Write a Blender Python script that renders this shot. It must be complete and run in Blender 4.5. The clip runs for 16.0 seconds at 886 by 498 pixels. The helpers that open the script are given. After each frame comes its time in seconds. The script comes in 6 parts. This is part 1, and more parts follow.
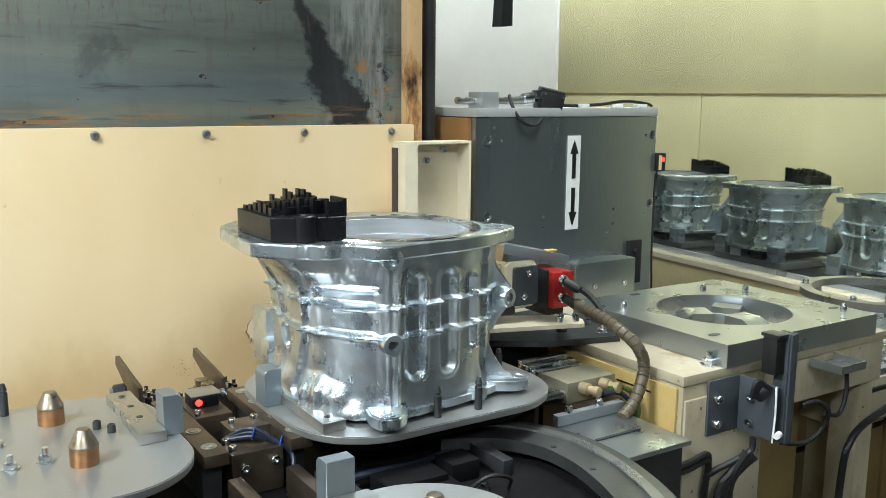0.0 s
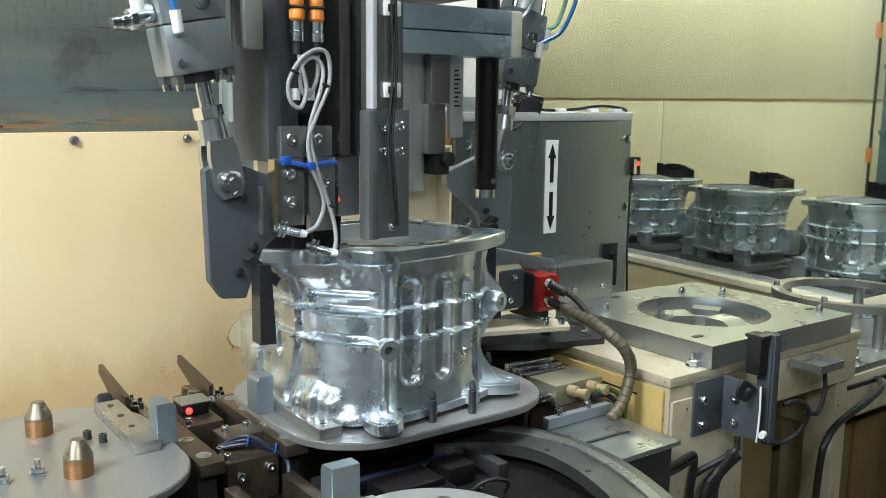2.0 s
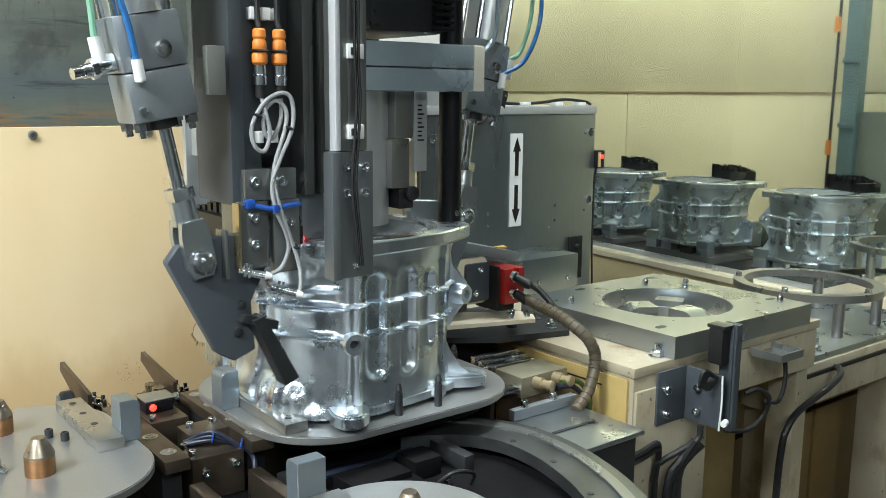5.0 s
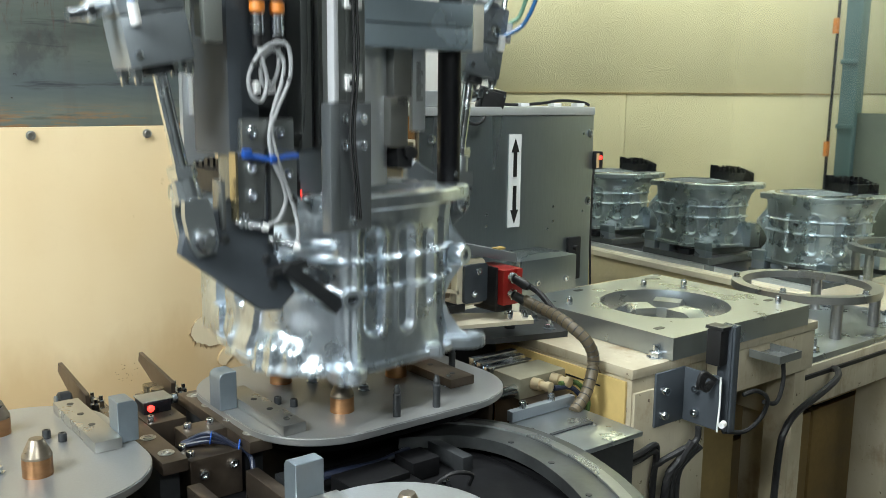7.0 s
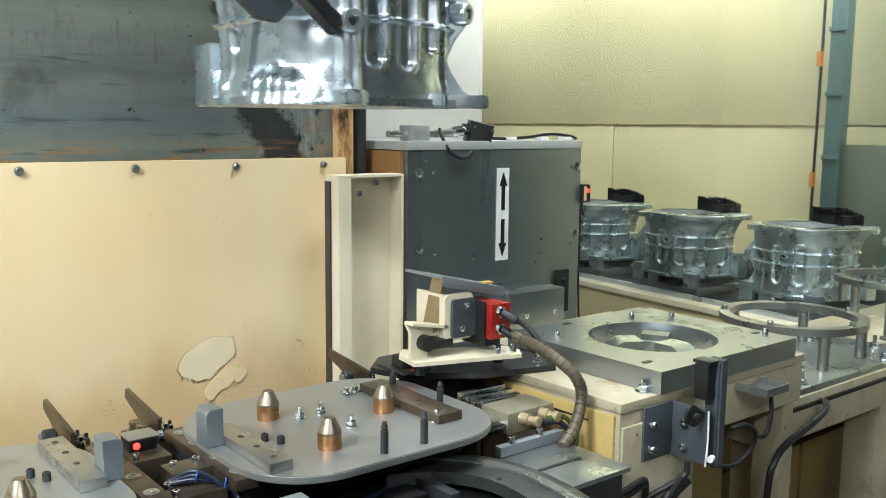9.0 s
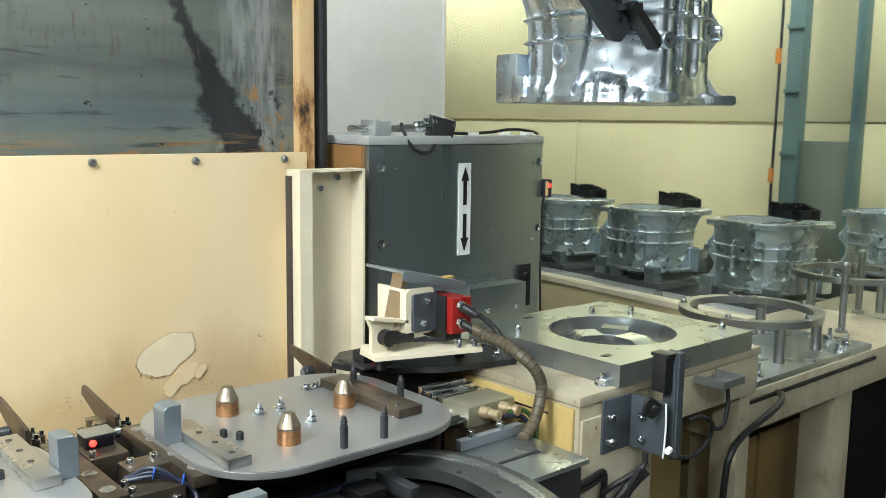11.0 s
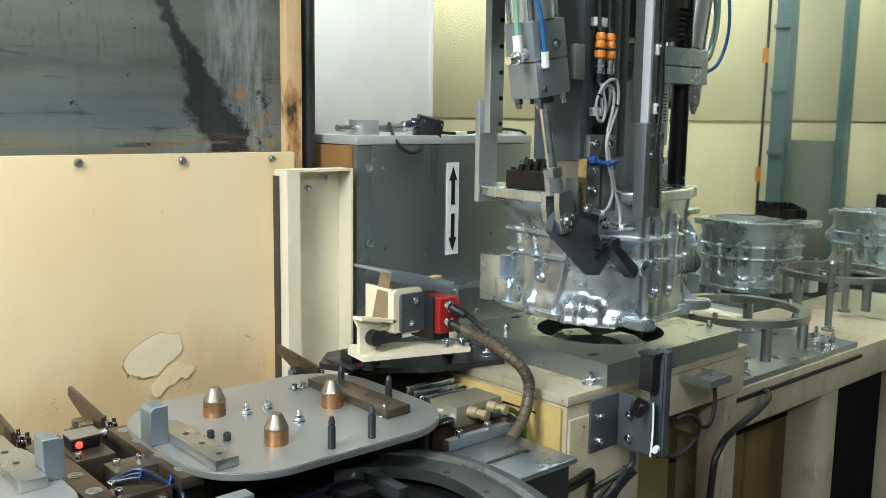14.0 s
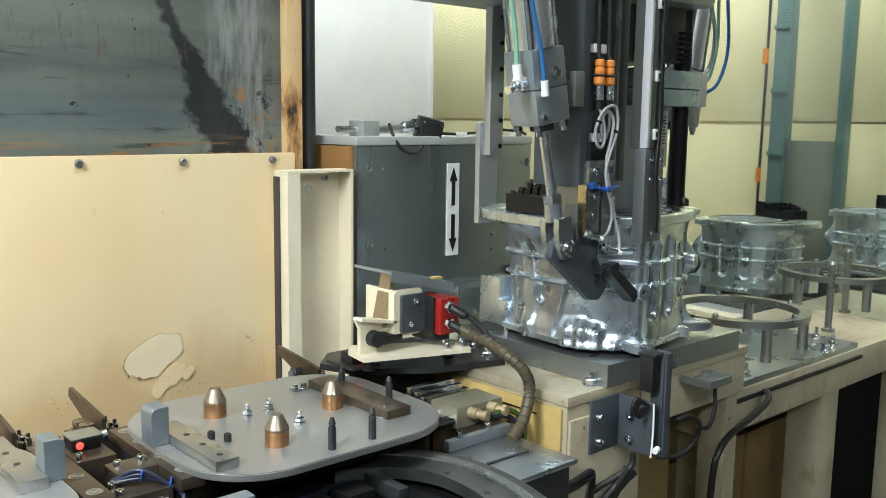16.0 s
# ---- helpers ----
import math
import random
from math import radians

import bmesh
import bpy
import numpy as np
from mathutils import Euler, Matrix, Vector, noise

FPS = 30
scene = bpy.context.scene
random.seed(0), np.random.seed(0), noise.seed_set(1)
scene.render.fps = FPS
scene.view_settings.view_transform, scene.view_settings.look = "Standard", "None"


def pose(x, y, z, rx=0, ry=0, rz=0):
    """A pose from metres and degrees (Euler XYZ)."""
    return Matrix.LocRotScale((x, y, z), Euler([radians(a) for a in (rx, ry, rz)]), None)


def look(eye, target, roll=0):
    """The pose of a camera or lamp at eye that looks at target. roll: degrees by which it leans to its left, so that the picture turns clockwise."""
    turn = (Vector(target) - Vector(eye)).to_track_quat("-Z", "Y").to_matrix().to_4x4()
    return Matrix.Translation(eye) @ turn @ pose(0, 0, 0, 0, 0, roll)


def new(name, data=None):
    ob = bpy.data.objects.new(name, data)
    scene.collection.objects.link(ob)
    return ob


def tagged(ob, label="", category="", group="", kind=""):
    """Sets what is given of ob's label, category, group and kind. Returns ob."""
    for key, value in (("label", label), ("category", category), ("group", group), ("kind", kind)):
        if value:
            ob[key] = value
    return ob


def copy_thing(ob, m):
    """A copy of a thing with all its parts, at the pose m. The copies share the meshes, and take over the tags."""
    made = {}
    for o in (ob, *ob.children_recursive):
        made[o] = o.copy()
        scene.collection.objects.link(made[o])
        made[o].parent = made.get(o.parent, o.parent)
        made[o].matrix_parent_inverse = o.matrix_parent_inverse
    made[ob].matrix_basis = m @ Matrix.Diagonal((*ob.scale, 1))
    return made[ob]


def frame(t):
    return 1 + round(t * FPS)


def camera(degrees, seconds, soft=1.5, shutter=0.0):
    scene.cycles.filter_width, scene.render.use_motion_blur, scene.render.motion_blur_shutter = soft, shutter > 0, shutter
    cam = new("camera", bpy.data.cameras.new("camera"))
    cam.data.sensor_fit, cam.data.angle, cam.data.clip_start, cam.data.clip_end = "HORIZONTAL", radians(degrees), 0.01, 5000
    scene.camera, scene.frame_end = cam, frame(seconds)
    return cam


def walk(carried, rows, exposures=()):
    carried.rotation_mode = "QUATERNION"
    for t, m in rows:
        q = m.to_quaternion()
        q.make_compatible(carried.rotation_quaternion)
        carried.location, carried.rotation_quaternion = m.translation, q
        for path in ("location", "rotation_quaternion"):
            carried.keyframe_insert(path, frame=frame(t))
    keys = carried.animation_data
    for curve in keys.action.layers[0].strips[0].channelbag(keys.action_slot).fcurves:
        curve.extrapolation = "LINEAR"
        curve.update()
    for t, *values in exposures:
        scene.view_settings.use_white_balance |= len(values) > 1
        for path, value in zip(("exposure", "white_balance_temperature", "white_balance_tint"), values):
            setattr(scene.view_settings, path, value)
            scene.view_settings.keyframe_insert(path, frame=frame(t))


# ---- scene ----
cam = camera(52.4, 16.0, soft=0.8, shutter=0.5)
PATH = [
    (0, (-0.172, -0.2, 1.436), (0.905, 1.452, 1.1), 0.5),
    (0.5, (-0.179, -0.194, 1.435), (0.915, 1.448, 1.107), 0.5),
    (1, (-0.194, -0.185, 1.437), (0.926, 1.44, 1.111), 0.6),
    (1.5, (-0.209, -0.175, 1.438), (0.93, 1.438, 1.115), 0.6),
    (2, (-0.218, -0.169, 1.436), (0.937, 1.431, 1.11), 0.6),
    (2.5, (-0.217, -0.171, 1.436), (0.949, 1.42, 1.104), 0.6),
    (3, (-0.22, -0.167, 1.435), (0.959, 1.412, 1.098), 0.6),
    (3.5, (-0.218, -0.17, 1.435), (0.975, 1.398, 1.098), 0.6),
    (4, (-0.217, -0.172, 1.435), (0.988, 1.389, 1.096), 0.6),
    (6.5, (-0.216, -0.174, 1.436), (0.999, 1.379, 1.099), 0.5),
    (7, (-0.216, -0.173, 1.436), (0.999, 1.38, 1.099), 0.6),
    (7.5, (-0.215, -0.172, 1.44), (1.002, 1.381, 1.115), 0.6),
    (8, (-0.215, -0.173, 1.444), (1.007, 1.383, 1.155), 0.7),
    (8.5, (-0.215, -0.175, 1.447), (1.013, 1.379, 1.172), 0.6),
    (11, (-0.209, -0.186, 1.447), (1.087, 1.312, 1.164), 0.8),
    (11.5, (-0.208, -0.186, 1.449), (1.098, 1.302, 1.164), 0.8),
    (12, (-0.208, -0.188, 1.448), (1.103, 1.296, 1.166), 0.8),
    (12.5, (-0.208, -0.188, 1.449), (1.105, 1.293, 1.166), 0.8),
    (13, (-0.208, -0.188, 1.45), (1.106, 1.292, 1.164), 0.8),
    (13.5, (-0.208, -0.188, 1.449), (1.106, 1.293, 1.164), 0.8),
    (14, (-0.207, -0.188, 1.449), (1.106, 1.293, 1.164), 0.8),
    (14.5, (-0.208, -0.188, 1.45), (1.105, 1.293, 1.165), 0.8),
    (15, (-0.208, -0.188, 1.45), (1.105, 1.293, 1.165), 0.8),
    (15.5, (-0.208, -0.189, 1.45), (1.105, 1.293, 1.165), 0.8),
    (16, (-0.208, -0.188, 1.45), (1.105, 1.293, 1.166), 0.8),
]
EXPOSURES = ((0, -0.09), (3, -0.15), (6.6, -0.08), (8, -0.07), (11, 0.18), (12.2, 0.18), (13.2, 0.0), (16, -0.02))
walk(cam, [(t, look(e, g, r)) for t, e, g, r in PATH], EXPOSURES)

# ---- world, lights and exposure ----
world = bpy.data.worlds.new("world")
world.use_nodes = True
scene.world = world
world.node_tree.nodes["Background"].inputs[0].default_value = (0.75, 0.88, 1.0, 1)
world.node_tree.nodes["Background"].inputs[1].default_value = 0.05


# ---- materials ----
def nodes_of(name):
    m = bpy.data.materials.new(name)
    m.use_nodes = True
    return m, m.node_tree.nodes, m.node_tree.links, m.node_tree.nodes["Principled BSDF"]


def coords(n, l, scale):
    tc = n.new("ShaderNodeTexCoord")
    mp = n.new("ShaderNodeMapping")
    mp.inputs["Scale"].default_value = scale if isinstance(scale, tuple) else (scale,) * 3
    l.new(tc.outputs["Object"], mp.inputs["Vector"])
    return mp.outputs[0]


def noise_tex(n, l, scale, detail=4.0, rough=0.55, size=1.0):
    t = n.new("ShaderNodeTexNoise")
    t.inputs["Scale"].default_value, t.inputs["Detail"].default_value, t.inputs["Roughness"].default_value = size, detail, rough
    l.new(coords(n, l, scale), t.inputs["Vector"])
    return t.outputs[0]


def ramp(n, l, fac, stops):
    r = n.new("ShaderNodeValToRGB")
    e = r.color_ramp.elements
    while len(e) < len(stops):
        e.new(0.5)
    for k, (p, c) in enumerate(stops):
        e[k].position, e[k].color = p, (*c, 1) if len(c) == 3 else c
    l.new(fac, r.inputs[0])
    return r.outputs[0]


def span(n, l, fac, a, b, lo=0.0, hi=1.0):
    m = n.new("ShaderNodeMapRange")
    for k, v in zip(("From Min", "From Max", "To Min", "To Max"), (a, b, lo, hi)):
        m.inputs[k].default_value = v
    l.new(fac, m.inputs[0])
    return m.outputs[0]


def blend(n, l, fac, a, b, mode="MIX"):
    m = n.new("ShaderNodeMix")
    m.data_type, m.blend_type = "RGBA", mode
    for k, v in ((0, fac), (6, a), (7, b)):
        if hasattr(v, "node"):
            l.new(v, m.inputs[k])
        else:
            m.inputs[k].default_value = v if k == 0 else (*v, 1)
    return m.outputs[2]


def surface(name, color, rough=0.5, metal=0.0, var=0.12, grain=60.0, patch=4.0, bump=0.02, stretch=(1, 1, 1), rough_var=0.12, spec=0.5):
    """A plain material with variation at two scales, in its roughness too, and a fine relief."""
    m, n, l, b = nodes_of(name)
    fine = noise_tex(n, l, tuple(grain * s for s in stretch), 3)
    broad = noise_tex(n, l, tuple(patch * s for s in stretch), 5)
    dark = tuple(c * (1 - 2 * var) for c in color)
    lite = tuple(min(1, c * (1 + var)) for c in color)
    c1 = ramp(n, l, broad, ((0.3, dark), (0.7, lite)))
    c2 = blend(n, l, span(n, l, fine, 0.35, 0.7, 0.0, 0.25), c1, tuple(c * (1 - 2.5 * var) for c in color))
    l.new(c2, b.inputs["Base Color"])
    b.inputs["Metallic"].default_value = metal
    b.inputs["Specular IOR Level"].default_value = spec
    l.new(span(n, l, broad, 0.3, 0.7, max(0.03, rough - rough_var), min(1, rough + rough_var)), b.inputs["Roughness"])
    if bump:
        bp = n.new("ShaderNodeBump")
        bp.inputs["Strength"].default_value, bp.inputs["Distance"].default_value = bump * 10, 0.001
        l.new(fine, bp.inputs["Height"])
        l.new(bp.outputs[0], b.inputs["Normal"])
    return m


def glow(name, color, strength):
    m, n, l, b = nodes_of(name)
    b.inputs["Base Color"].default_value = (*color, 1)
    b.inputs["Emission Color"].default_value, b.inputs["Emission Strength"].default_value = (*color, 1), strength
    return m


def stained_cream():
    """Cream paint with soft yellowed patches and runs."""
    m, n, l, b = nodes_of("cream_paint")
    broad = noise_tex(n, l, (1.6, 1.6, 0.9), 4)
    fine = noise_tex(n, l, 22.0, 6, 0.7)
    c = ramp(n, l, broad, ((0.3, (0.73, 0.545, 0.305)), (0.5, (0.78, 0.615, 0.375)), (0.7, (0.81, 0.68, 0.45))))
    c = blend(n, l, span(n, l, fine, 0.55, 0.8, 0, 0.07), c, (0.50, 0.35, 0.17))
    speck = noise_tex(n, l, 38.0, 5, 0.6)
    spread = noise_tex(n, l, 3.0, 3)
    k = n.new("ShaderNodeMath")
    k.operation = "MULTIPLY"
    l.new(span(n, l, speck, 0.66, 0.70), k.inputs[0])
    l.new(span(n, l, spread, 0.62, 0.72), k.inputs[1])
    c = blend(n, l, k.outputs[0], c, (0.28, 0.14, 0.05))
    # brown towards the bottom of the sheet, with a ragged upper edge
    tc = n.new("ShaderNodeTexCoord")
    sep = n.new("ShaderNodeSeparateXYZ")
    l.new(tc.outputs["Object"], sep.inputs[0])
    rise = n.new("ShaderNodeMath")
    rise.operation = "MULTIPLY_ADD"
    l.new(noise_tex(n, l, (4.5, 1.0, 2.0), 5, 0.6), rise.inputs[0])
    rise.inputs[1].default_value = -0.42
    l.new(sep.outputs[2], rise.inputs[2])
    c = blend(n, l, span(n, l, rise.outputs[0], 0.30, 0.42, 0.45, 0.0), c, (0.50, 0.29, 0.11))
    l.new(c, b.inputs["Base Color"])
    l.new(span(n, l, fine, 0.3, 0.7, 0.33, 0.38), b.inputs["Roughness"])
    return m


def burnt_steel():
    """Dark sheet steel with blue-grey bands, soot runs, and rust towards its lower edge."""
    m, n, l, b = nodes_of("burnt_steel")
    tc = n.new("ShaderNodeTexCoord")
    sep = n.new("ShaderNodeSeparateXYZ")
    l.new(tc.outputs["Object"], sep.inputs[0])
    bands = noise_tex(n, l, (1.3, 1.0, 9.0), 6, 0.6)
    runs = noise_tex(n, l, (26.0, 1.0, 3.0), 5, 0.6)
    blot = noise_tex(n, l, (5.0, 1.0, 4.0), 8, 0.65)
    c = ramp(n, l, bands, ((0.28, (0.07, 0.084, 0.080)), (0.5, (0.145, 0.168, 0.148)), (0.66, (0.20, 0.222, 0.185)), (0.78, (0.12, 0.155, 0.165))))
    c = blend(n, l, span(n, l, runs, 0.55, 0.75, 0, 0.4), c, (0.12, 0.09, 0.075))
    c = blend(n, l, span(n, l, blot, 0.58, 0.66, 0, 0.6), c, (0.06, 0.06, 0.06))
    streak = noise_tex(n, l, (95.0, 1.0, 16.0), 6, 0.7)
    warp = noise_tex(n, l, (3.0, 1.0, 6.0), 6, 0.6)

    def math2(op, a, v):
        k = n.new("ShaderNodeMath")
        k.operation = op
        for q, w in enumerate((a, v)):
            if hasattr(w, "node"):
                l.new(w, k.inputs[q])
            else:
                k.inputs[q].default_value = w
        return k.outputs[0]

    wob = math2("MULTIPLY", math2("SUBTRACT", warp, 0.5), 0.16)
    shift = math2("ADD", math2("ADD", sep.outputs[0], wob), math2("MULTIPLY", sep.outputs[2], 0.46))
    # the blue tempered band low on the sheet, and long soot dashes
    blue = math2("MULTIPLY", span(n, l, sep.outputs[2], 0.03, 0.07), span(n, l, math2("ADD", sep.outputs[2], math2("MULTIPLY", wob, 0.5)), 0.09, 0.15, 1.0, 0.0))
    c = blend(n, l, math2("MULTIPLY", blue, 0.5), c, (0.12, 0.155, 0.18))
    dash = math2("MULTIPLY", span(n, l, noise_tex(n, l, (3.2, 1.0, 34.0), 5, 0.6), 0.58, 0.66), span(n, l, sep.outputs[2], 0.2, 0.26, 1.0, 0.0))
    c = blend(n, l, math2("MULTIPLY", dash, 0.7), c, (0.035, 0.04, 0.045))
    # bare bright streaks beside the burn, flaking to rust
    bare = math2("MULTIPLY", span(n, l, math2("ABSOLUTE", math2("SUBTRACT", math2("ADD", sep.outputs[0], math2("MULTIPLY", wob, 0.4)), 1.235), 0.0), 0.045, 0.10, 1.0, 0.0), span(n, l, noise_tex(n, l, (34.0, 1.0, 5.0), 6, 0.65), 0.40, 0.60))
    c = blend(n, l, math2("MULTIPLY", bare, 0.8), c, (0.36, 0.37, 0.36))
    flake = math2("MULTIPLY", span(n, l, math2("ABSOLUTE", math2("SUBTRACT", sep.outputs[0], 1.27), 0.0), 0.03, 0.07, 1.0, 0.0), span(n, l, sep.outputs[2], 0.12, 0.2, 1.0, 0.0))
    patchy = noise_tex(n, l, (22.0, 1.0, 18.0), 7, 0.7)
    c = blend(n, l, math2("MULTIPLY", flake, span(n, l, patchy, 0.53, 0.58)), c, (0.40, 0.21, 0.08))
    c = blend(n, l, math2("MULTIPLY", flake, span(n, l, patchy, 0.40, 0.45, 1.0, 0.0)), c, (0.03, 0.028, 0.03))
    # the burn itself: ragged, narrow above, wide below
    rag = math2("MULTIPLY", math2("SUBTRACT", noise_tex(n, l, (18.0, 1.0, 24.0), 8, 0.7), 0.5), 0.07)
    wide = span(n, l, sep.outputs[2], 0.03, 0.26, 0.052, 0.016)
    off_burn = math2("SUBTRACT", math2("ABSOLUTE", math2("ADD", math2("SUBTRACT", shift, 1.215), rag), 0.0), wide)
    c = blend(n, l, math2("MULTIPLY", span(n, l, off_burn, -0.004, 0.010, 1.0, 0.0), span(n, l, sep.outputs[2], 0.22, 0.55, 0.92, 0.55)), c, (0.02, 0.022, 0.025))
    # a band of fine rust runs
    band = math2("MULTIPLY", span(n, l, sep.outputs[2], 0.15, 0.2), span(n, l, math2("ADD", sep.outputs[2], wob), 0.24, 0.32, 1.0, 0.0))
    c = blend(n, l, math2("MULTIPLY", band, span(n, l, streak, 0.54, 0.66, 0.0, 0.75)), c, (0.13, 0.075, 0.065))
    low = span(n, l, sep.outputs[2], 0.0, 0.045, 1.0, 0.0)
    c = blend(n, l, math2("MULTIPLY", low, span(n, l, noise_tex(n, l, (6.0, 1.0, 60.0), 7, 0.68), 0.50, 0.58)), c, (0.34, 0.18, 0.07))
    c = blend(n, l, span(n, l, noise_tex(n, l, (45.0, 1.0, 45.0), 3), 0.68, 0.72), c, (0.03, 0.022, 0.02))
    l.new(c, b.inputs["Base Color"])
    b.inputs["Metallic"].default_value = 0.3
    l.new(span(n, l, blot, 0.35, 0.65, 0.4, 0.66), b.inputs["Roughness"])
    return m


def grimy_cream():
    """Old cream machine enamel: brown oil stains, grey rubbed places, thin scratches and chips."""
    m, n, l, b = nodes_of("grimy_cream_enamel")
    broad = noise_tex(n, l, (3.5, 3.5, 2.6), 5, 0.6)
    c = ramp(n, l, broad, ((0.3, (0.36, 0.30, 0.20)), (0.5, (0.47, 0.42, 0.305)), (0.7, (0.55, 0.50, 0.385))))
    c = blend(n, l, span(n, l, noise_tex(n, l, (9.0, 9.0, 6.0), 7, 0.7), 0.52, 0.66, 0, 0.6), c, (0.26, 0.17, 0.085))
    c = blend(n, l, span(n, l, noise_tex(n, l, (60.0, 60.0, 4.0), 3, 0.5), 0.60, 0.72, 0, 0.35), c, (0.62, 0.56, 0.44))
    chip = noise_tex(n, l, 55.0, 4, 0.6)
    c = blend(n, l, span(n, l, chip, 0.68, 0.71), c, (0.12, 0.085, 0.05))
    l.new(c, b.inputs["Base Color"])
    l.new(span(n, l, broad, 0.3, 0.7, 0.3, 0.5), b.inputs["Roughness"])
    bp = n.new("ShaderNodeBump")
    bp.inputs["Strength"].default_value, bp.inputs["Distance"].default_value = 0.25, 0.0008
    l.new(noise_tex(n, l, 130.0, 3), bp.inputs["Height"])
    l.new(bp.outputs[0], b.inputs["Normal"])
    return m


def rusty_post():
    m, n, l, b = nodes_of("scorched_paint")
    blot = noise_tex(n, l, (14.0, 14.0, 5.0), 7, 0.65)
    c = ramp(n, l, blot, ((0.33, (0.05, 0.03, 0.02)), (0.40, (0.42, 0.22, 0.09)), (0.47, (0.72, 0.48, 0.24)), (0.75, (0.78, 0.60, 0.36))))
    l.new(c, b.inputs["Base Color"])
    b.inputs["Roughness"].default_value = 0.5
    return m


def cast_aluminium():
    """Die-cast aluminium: a half matt, cloudy skin with darker flow marks and fine pitting."""
    m, n, l, b = nodes_of("cast_aluminium")
    fine = noise_tex(n, l, 240.0, 3)
    cloud = noise_tex(n, l, 16.0, 6, 0.62)
    flow = noise_tex(n, l, (46.0, 46.0, 20.0), 6, 0.65)
    c = ramp(n, l, cloud, ((0.3, (0.49, 0.56, 0.62)), (0.52, (0.65, 0.72, 0.785)), (0.72, (0.80, 0.86, 0.915))))
    c = blend(n, l, span(n, l, flow, 0.5, 0.7, 0, 0.25), c, (0.42, 0.47, 0.51))
    l.new(c, b.inputs["Base Color"])
    b.inputs["Metallic"].default_value = 0.95
    l.new(span(n, l, cloud, 0.3, 0.7, 0.23, 0.35), b.inputs["Roughness"])
    mid = n.new("ShaderNodeBump")
    mid.inputs["Strength"].default_value, mid.inputs["Distance"].default_value = 0.1, 0.0012
    l.new(flow, mid.inputs["Height"])
    bp = n.new("ShaderNodeBump")
    bp.inputs["Strength"].default_value, bp.inputs["Distance"].default_value = 0.3, 0.0006
    l.new(fine, bp.inputs["Height"])
    l.new(mid.outputs[0], bp.inputs["Normal"])
    l.new(bp.outputs[0], b.inputs["Normal"])
    return m


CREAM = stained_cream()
CREAM_PLAIN = grimy_cream()
IVORY = surface("ivory_paint", (0.82, 0.74, 0.56), 0.4, var=0.06)
WALL = surface("wall_paint", (0.74, 0.65, 0.405), 0.45, var=0.05, grain=9, patch=1.1, bump=0)
WHITE = surface("white_paint", (0.90, 0.89, 0.84), 0.5, var=0.04)
YELLOWED = surface("yellow_paint", (0.72, 0.50, 0.14), 0.42, var=0.12, patch=6)
BURNT = burnt_steel()
SCORCHED = rusty_post()
CAST = cast_aluminium()
MACHINED = surface("machined_aluminium", (0.78, 0.80, 0.82), 0.22, 1.0, var=0.06, grain=300, patch=10)
MIRROR_ALU = surface("turned_aluminium", (0.82, 0.85, 0.88), 0.2, 0.72, var=0.05, grain=40, patch=10, stretch=(1, 1, 12), rough_var=0.06)
BLOCK_BLACK = surface("black_plastic", (0.008, 0.008, 0.010), 0.32, spec=0.35, var=0.15, grain=150)
SHEET = surface("grey_steel_sheet", (0.235, 0.25, 0.245), 0.30, 0.65, var=0.08, grain=180, patch=2.5, stretch=(1, 1, 0.15))
CABINET = surface("brushed_sheet", (0.36, 0.405, 0.42), 0.27, 0.92, var=0.07, grain=200, patch=1.6, stretch=(1, 1, 0.12), rough_var=0.08)
PALLET = surface("pallet_steel", (0.42, 0.43, 0.43), 0.36, 0.75, var=0.07, grain=260, patch=5)
GROUND_STEEL = surface("ground_steel", (0.46, 0.46, 0.44), 0.30, 0.9, var=0.05, grain=160, patch=9, rough_var=0.06, bump=0.004)
DULL_STEEL = surface("oiled_plate_steel", (0.40, 0.435, 0.455), 0.3, 0.9, var=0.05, grain=200, patch=9, rough_var=0.06, bump=0.003)
BRIGHT = surface("bright_zinc", (0.72, 0.76, 0.80), 0.2, 1.0, var=0.1, grain=200, patch=30)
BRONZE = surface("bronze_sleeve", (0.44, 0.23, 0.11), 0.36, 0.9, var=0.12, grain=60, patch=25, stretch=(1, 1, 3))
CONE_STEEL = surface("worn_cone_steel", (0.29, 0.245, 0.19), 0.36, 0.85, var=0.1, grain=60, patch=25, stretch=(1, 1, 4))
OLIVE = surface("olive_casting", (0.32, 0.30, 0.22), 0.4, 0.5, var=0.12)
DARK_STEEL = surface("dark_steel", (0.06, 0.064, 0.068), 0.38, 0.6, var=0.2, grain=90)
BROWN_STEEL = surface("oiled_steel", (0.16, 0.125, 0.095), 0.36, 0.8, var=0.2, grain=70, patch=12)
BLACK = surface("black_machine", (0.008, 0.008, 0.009), 0.6, 0.0, var=0.3, spec=0.15)
NAVY = surface("navy_hose", (0.016, 0.022, 0.045), 0.4, var=0.2, bump=0)
RUBBER = surface("black_rubber", (0.014, 0.014, 0.015), 0.55, var=0.2, bump=0)
GREY_PAINT = surface("slate_paint", (0.072, 0.084, 0.098), 0.5, 0.0, var=0.1, patch=6, spec=0.3)
GREY_CAST = surface("grey_anodised", (0.30, 0.335, 0.36), 0.34, 0.5, var=0.06, grain=200)
ALU = surface("satin_aluminium", (0.66, 0.69, 0.71), 0.34, 0.7, var=0.07, grain=160, stretch=(1, 1, 0.2))
STOP_STEEL = surface("blue_grey_steel", (0.24, 0.285, 0.32), 0.34, 0.6, var=0.08, grain=120)
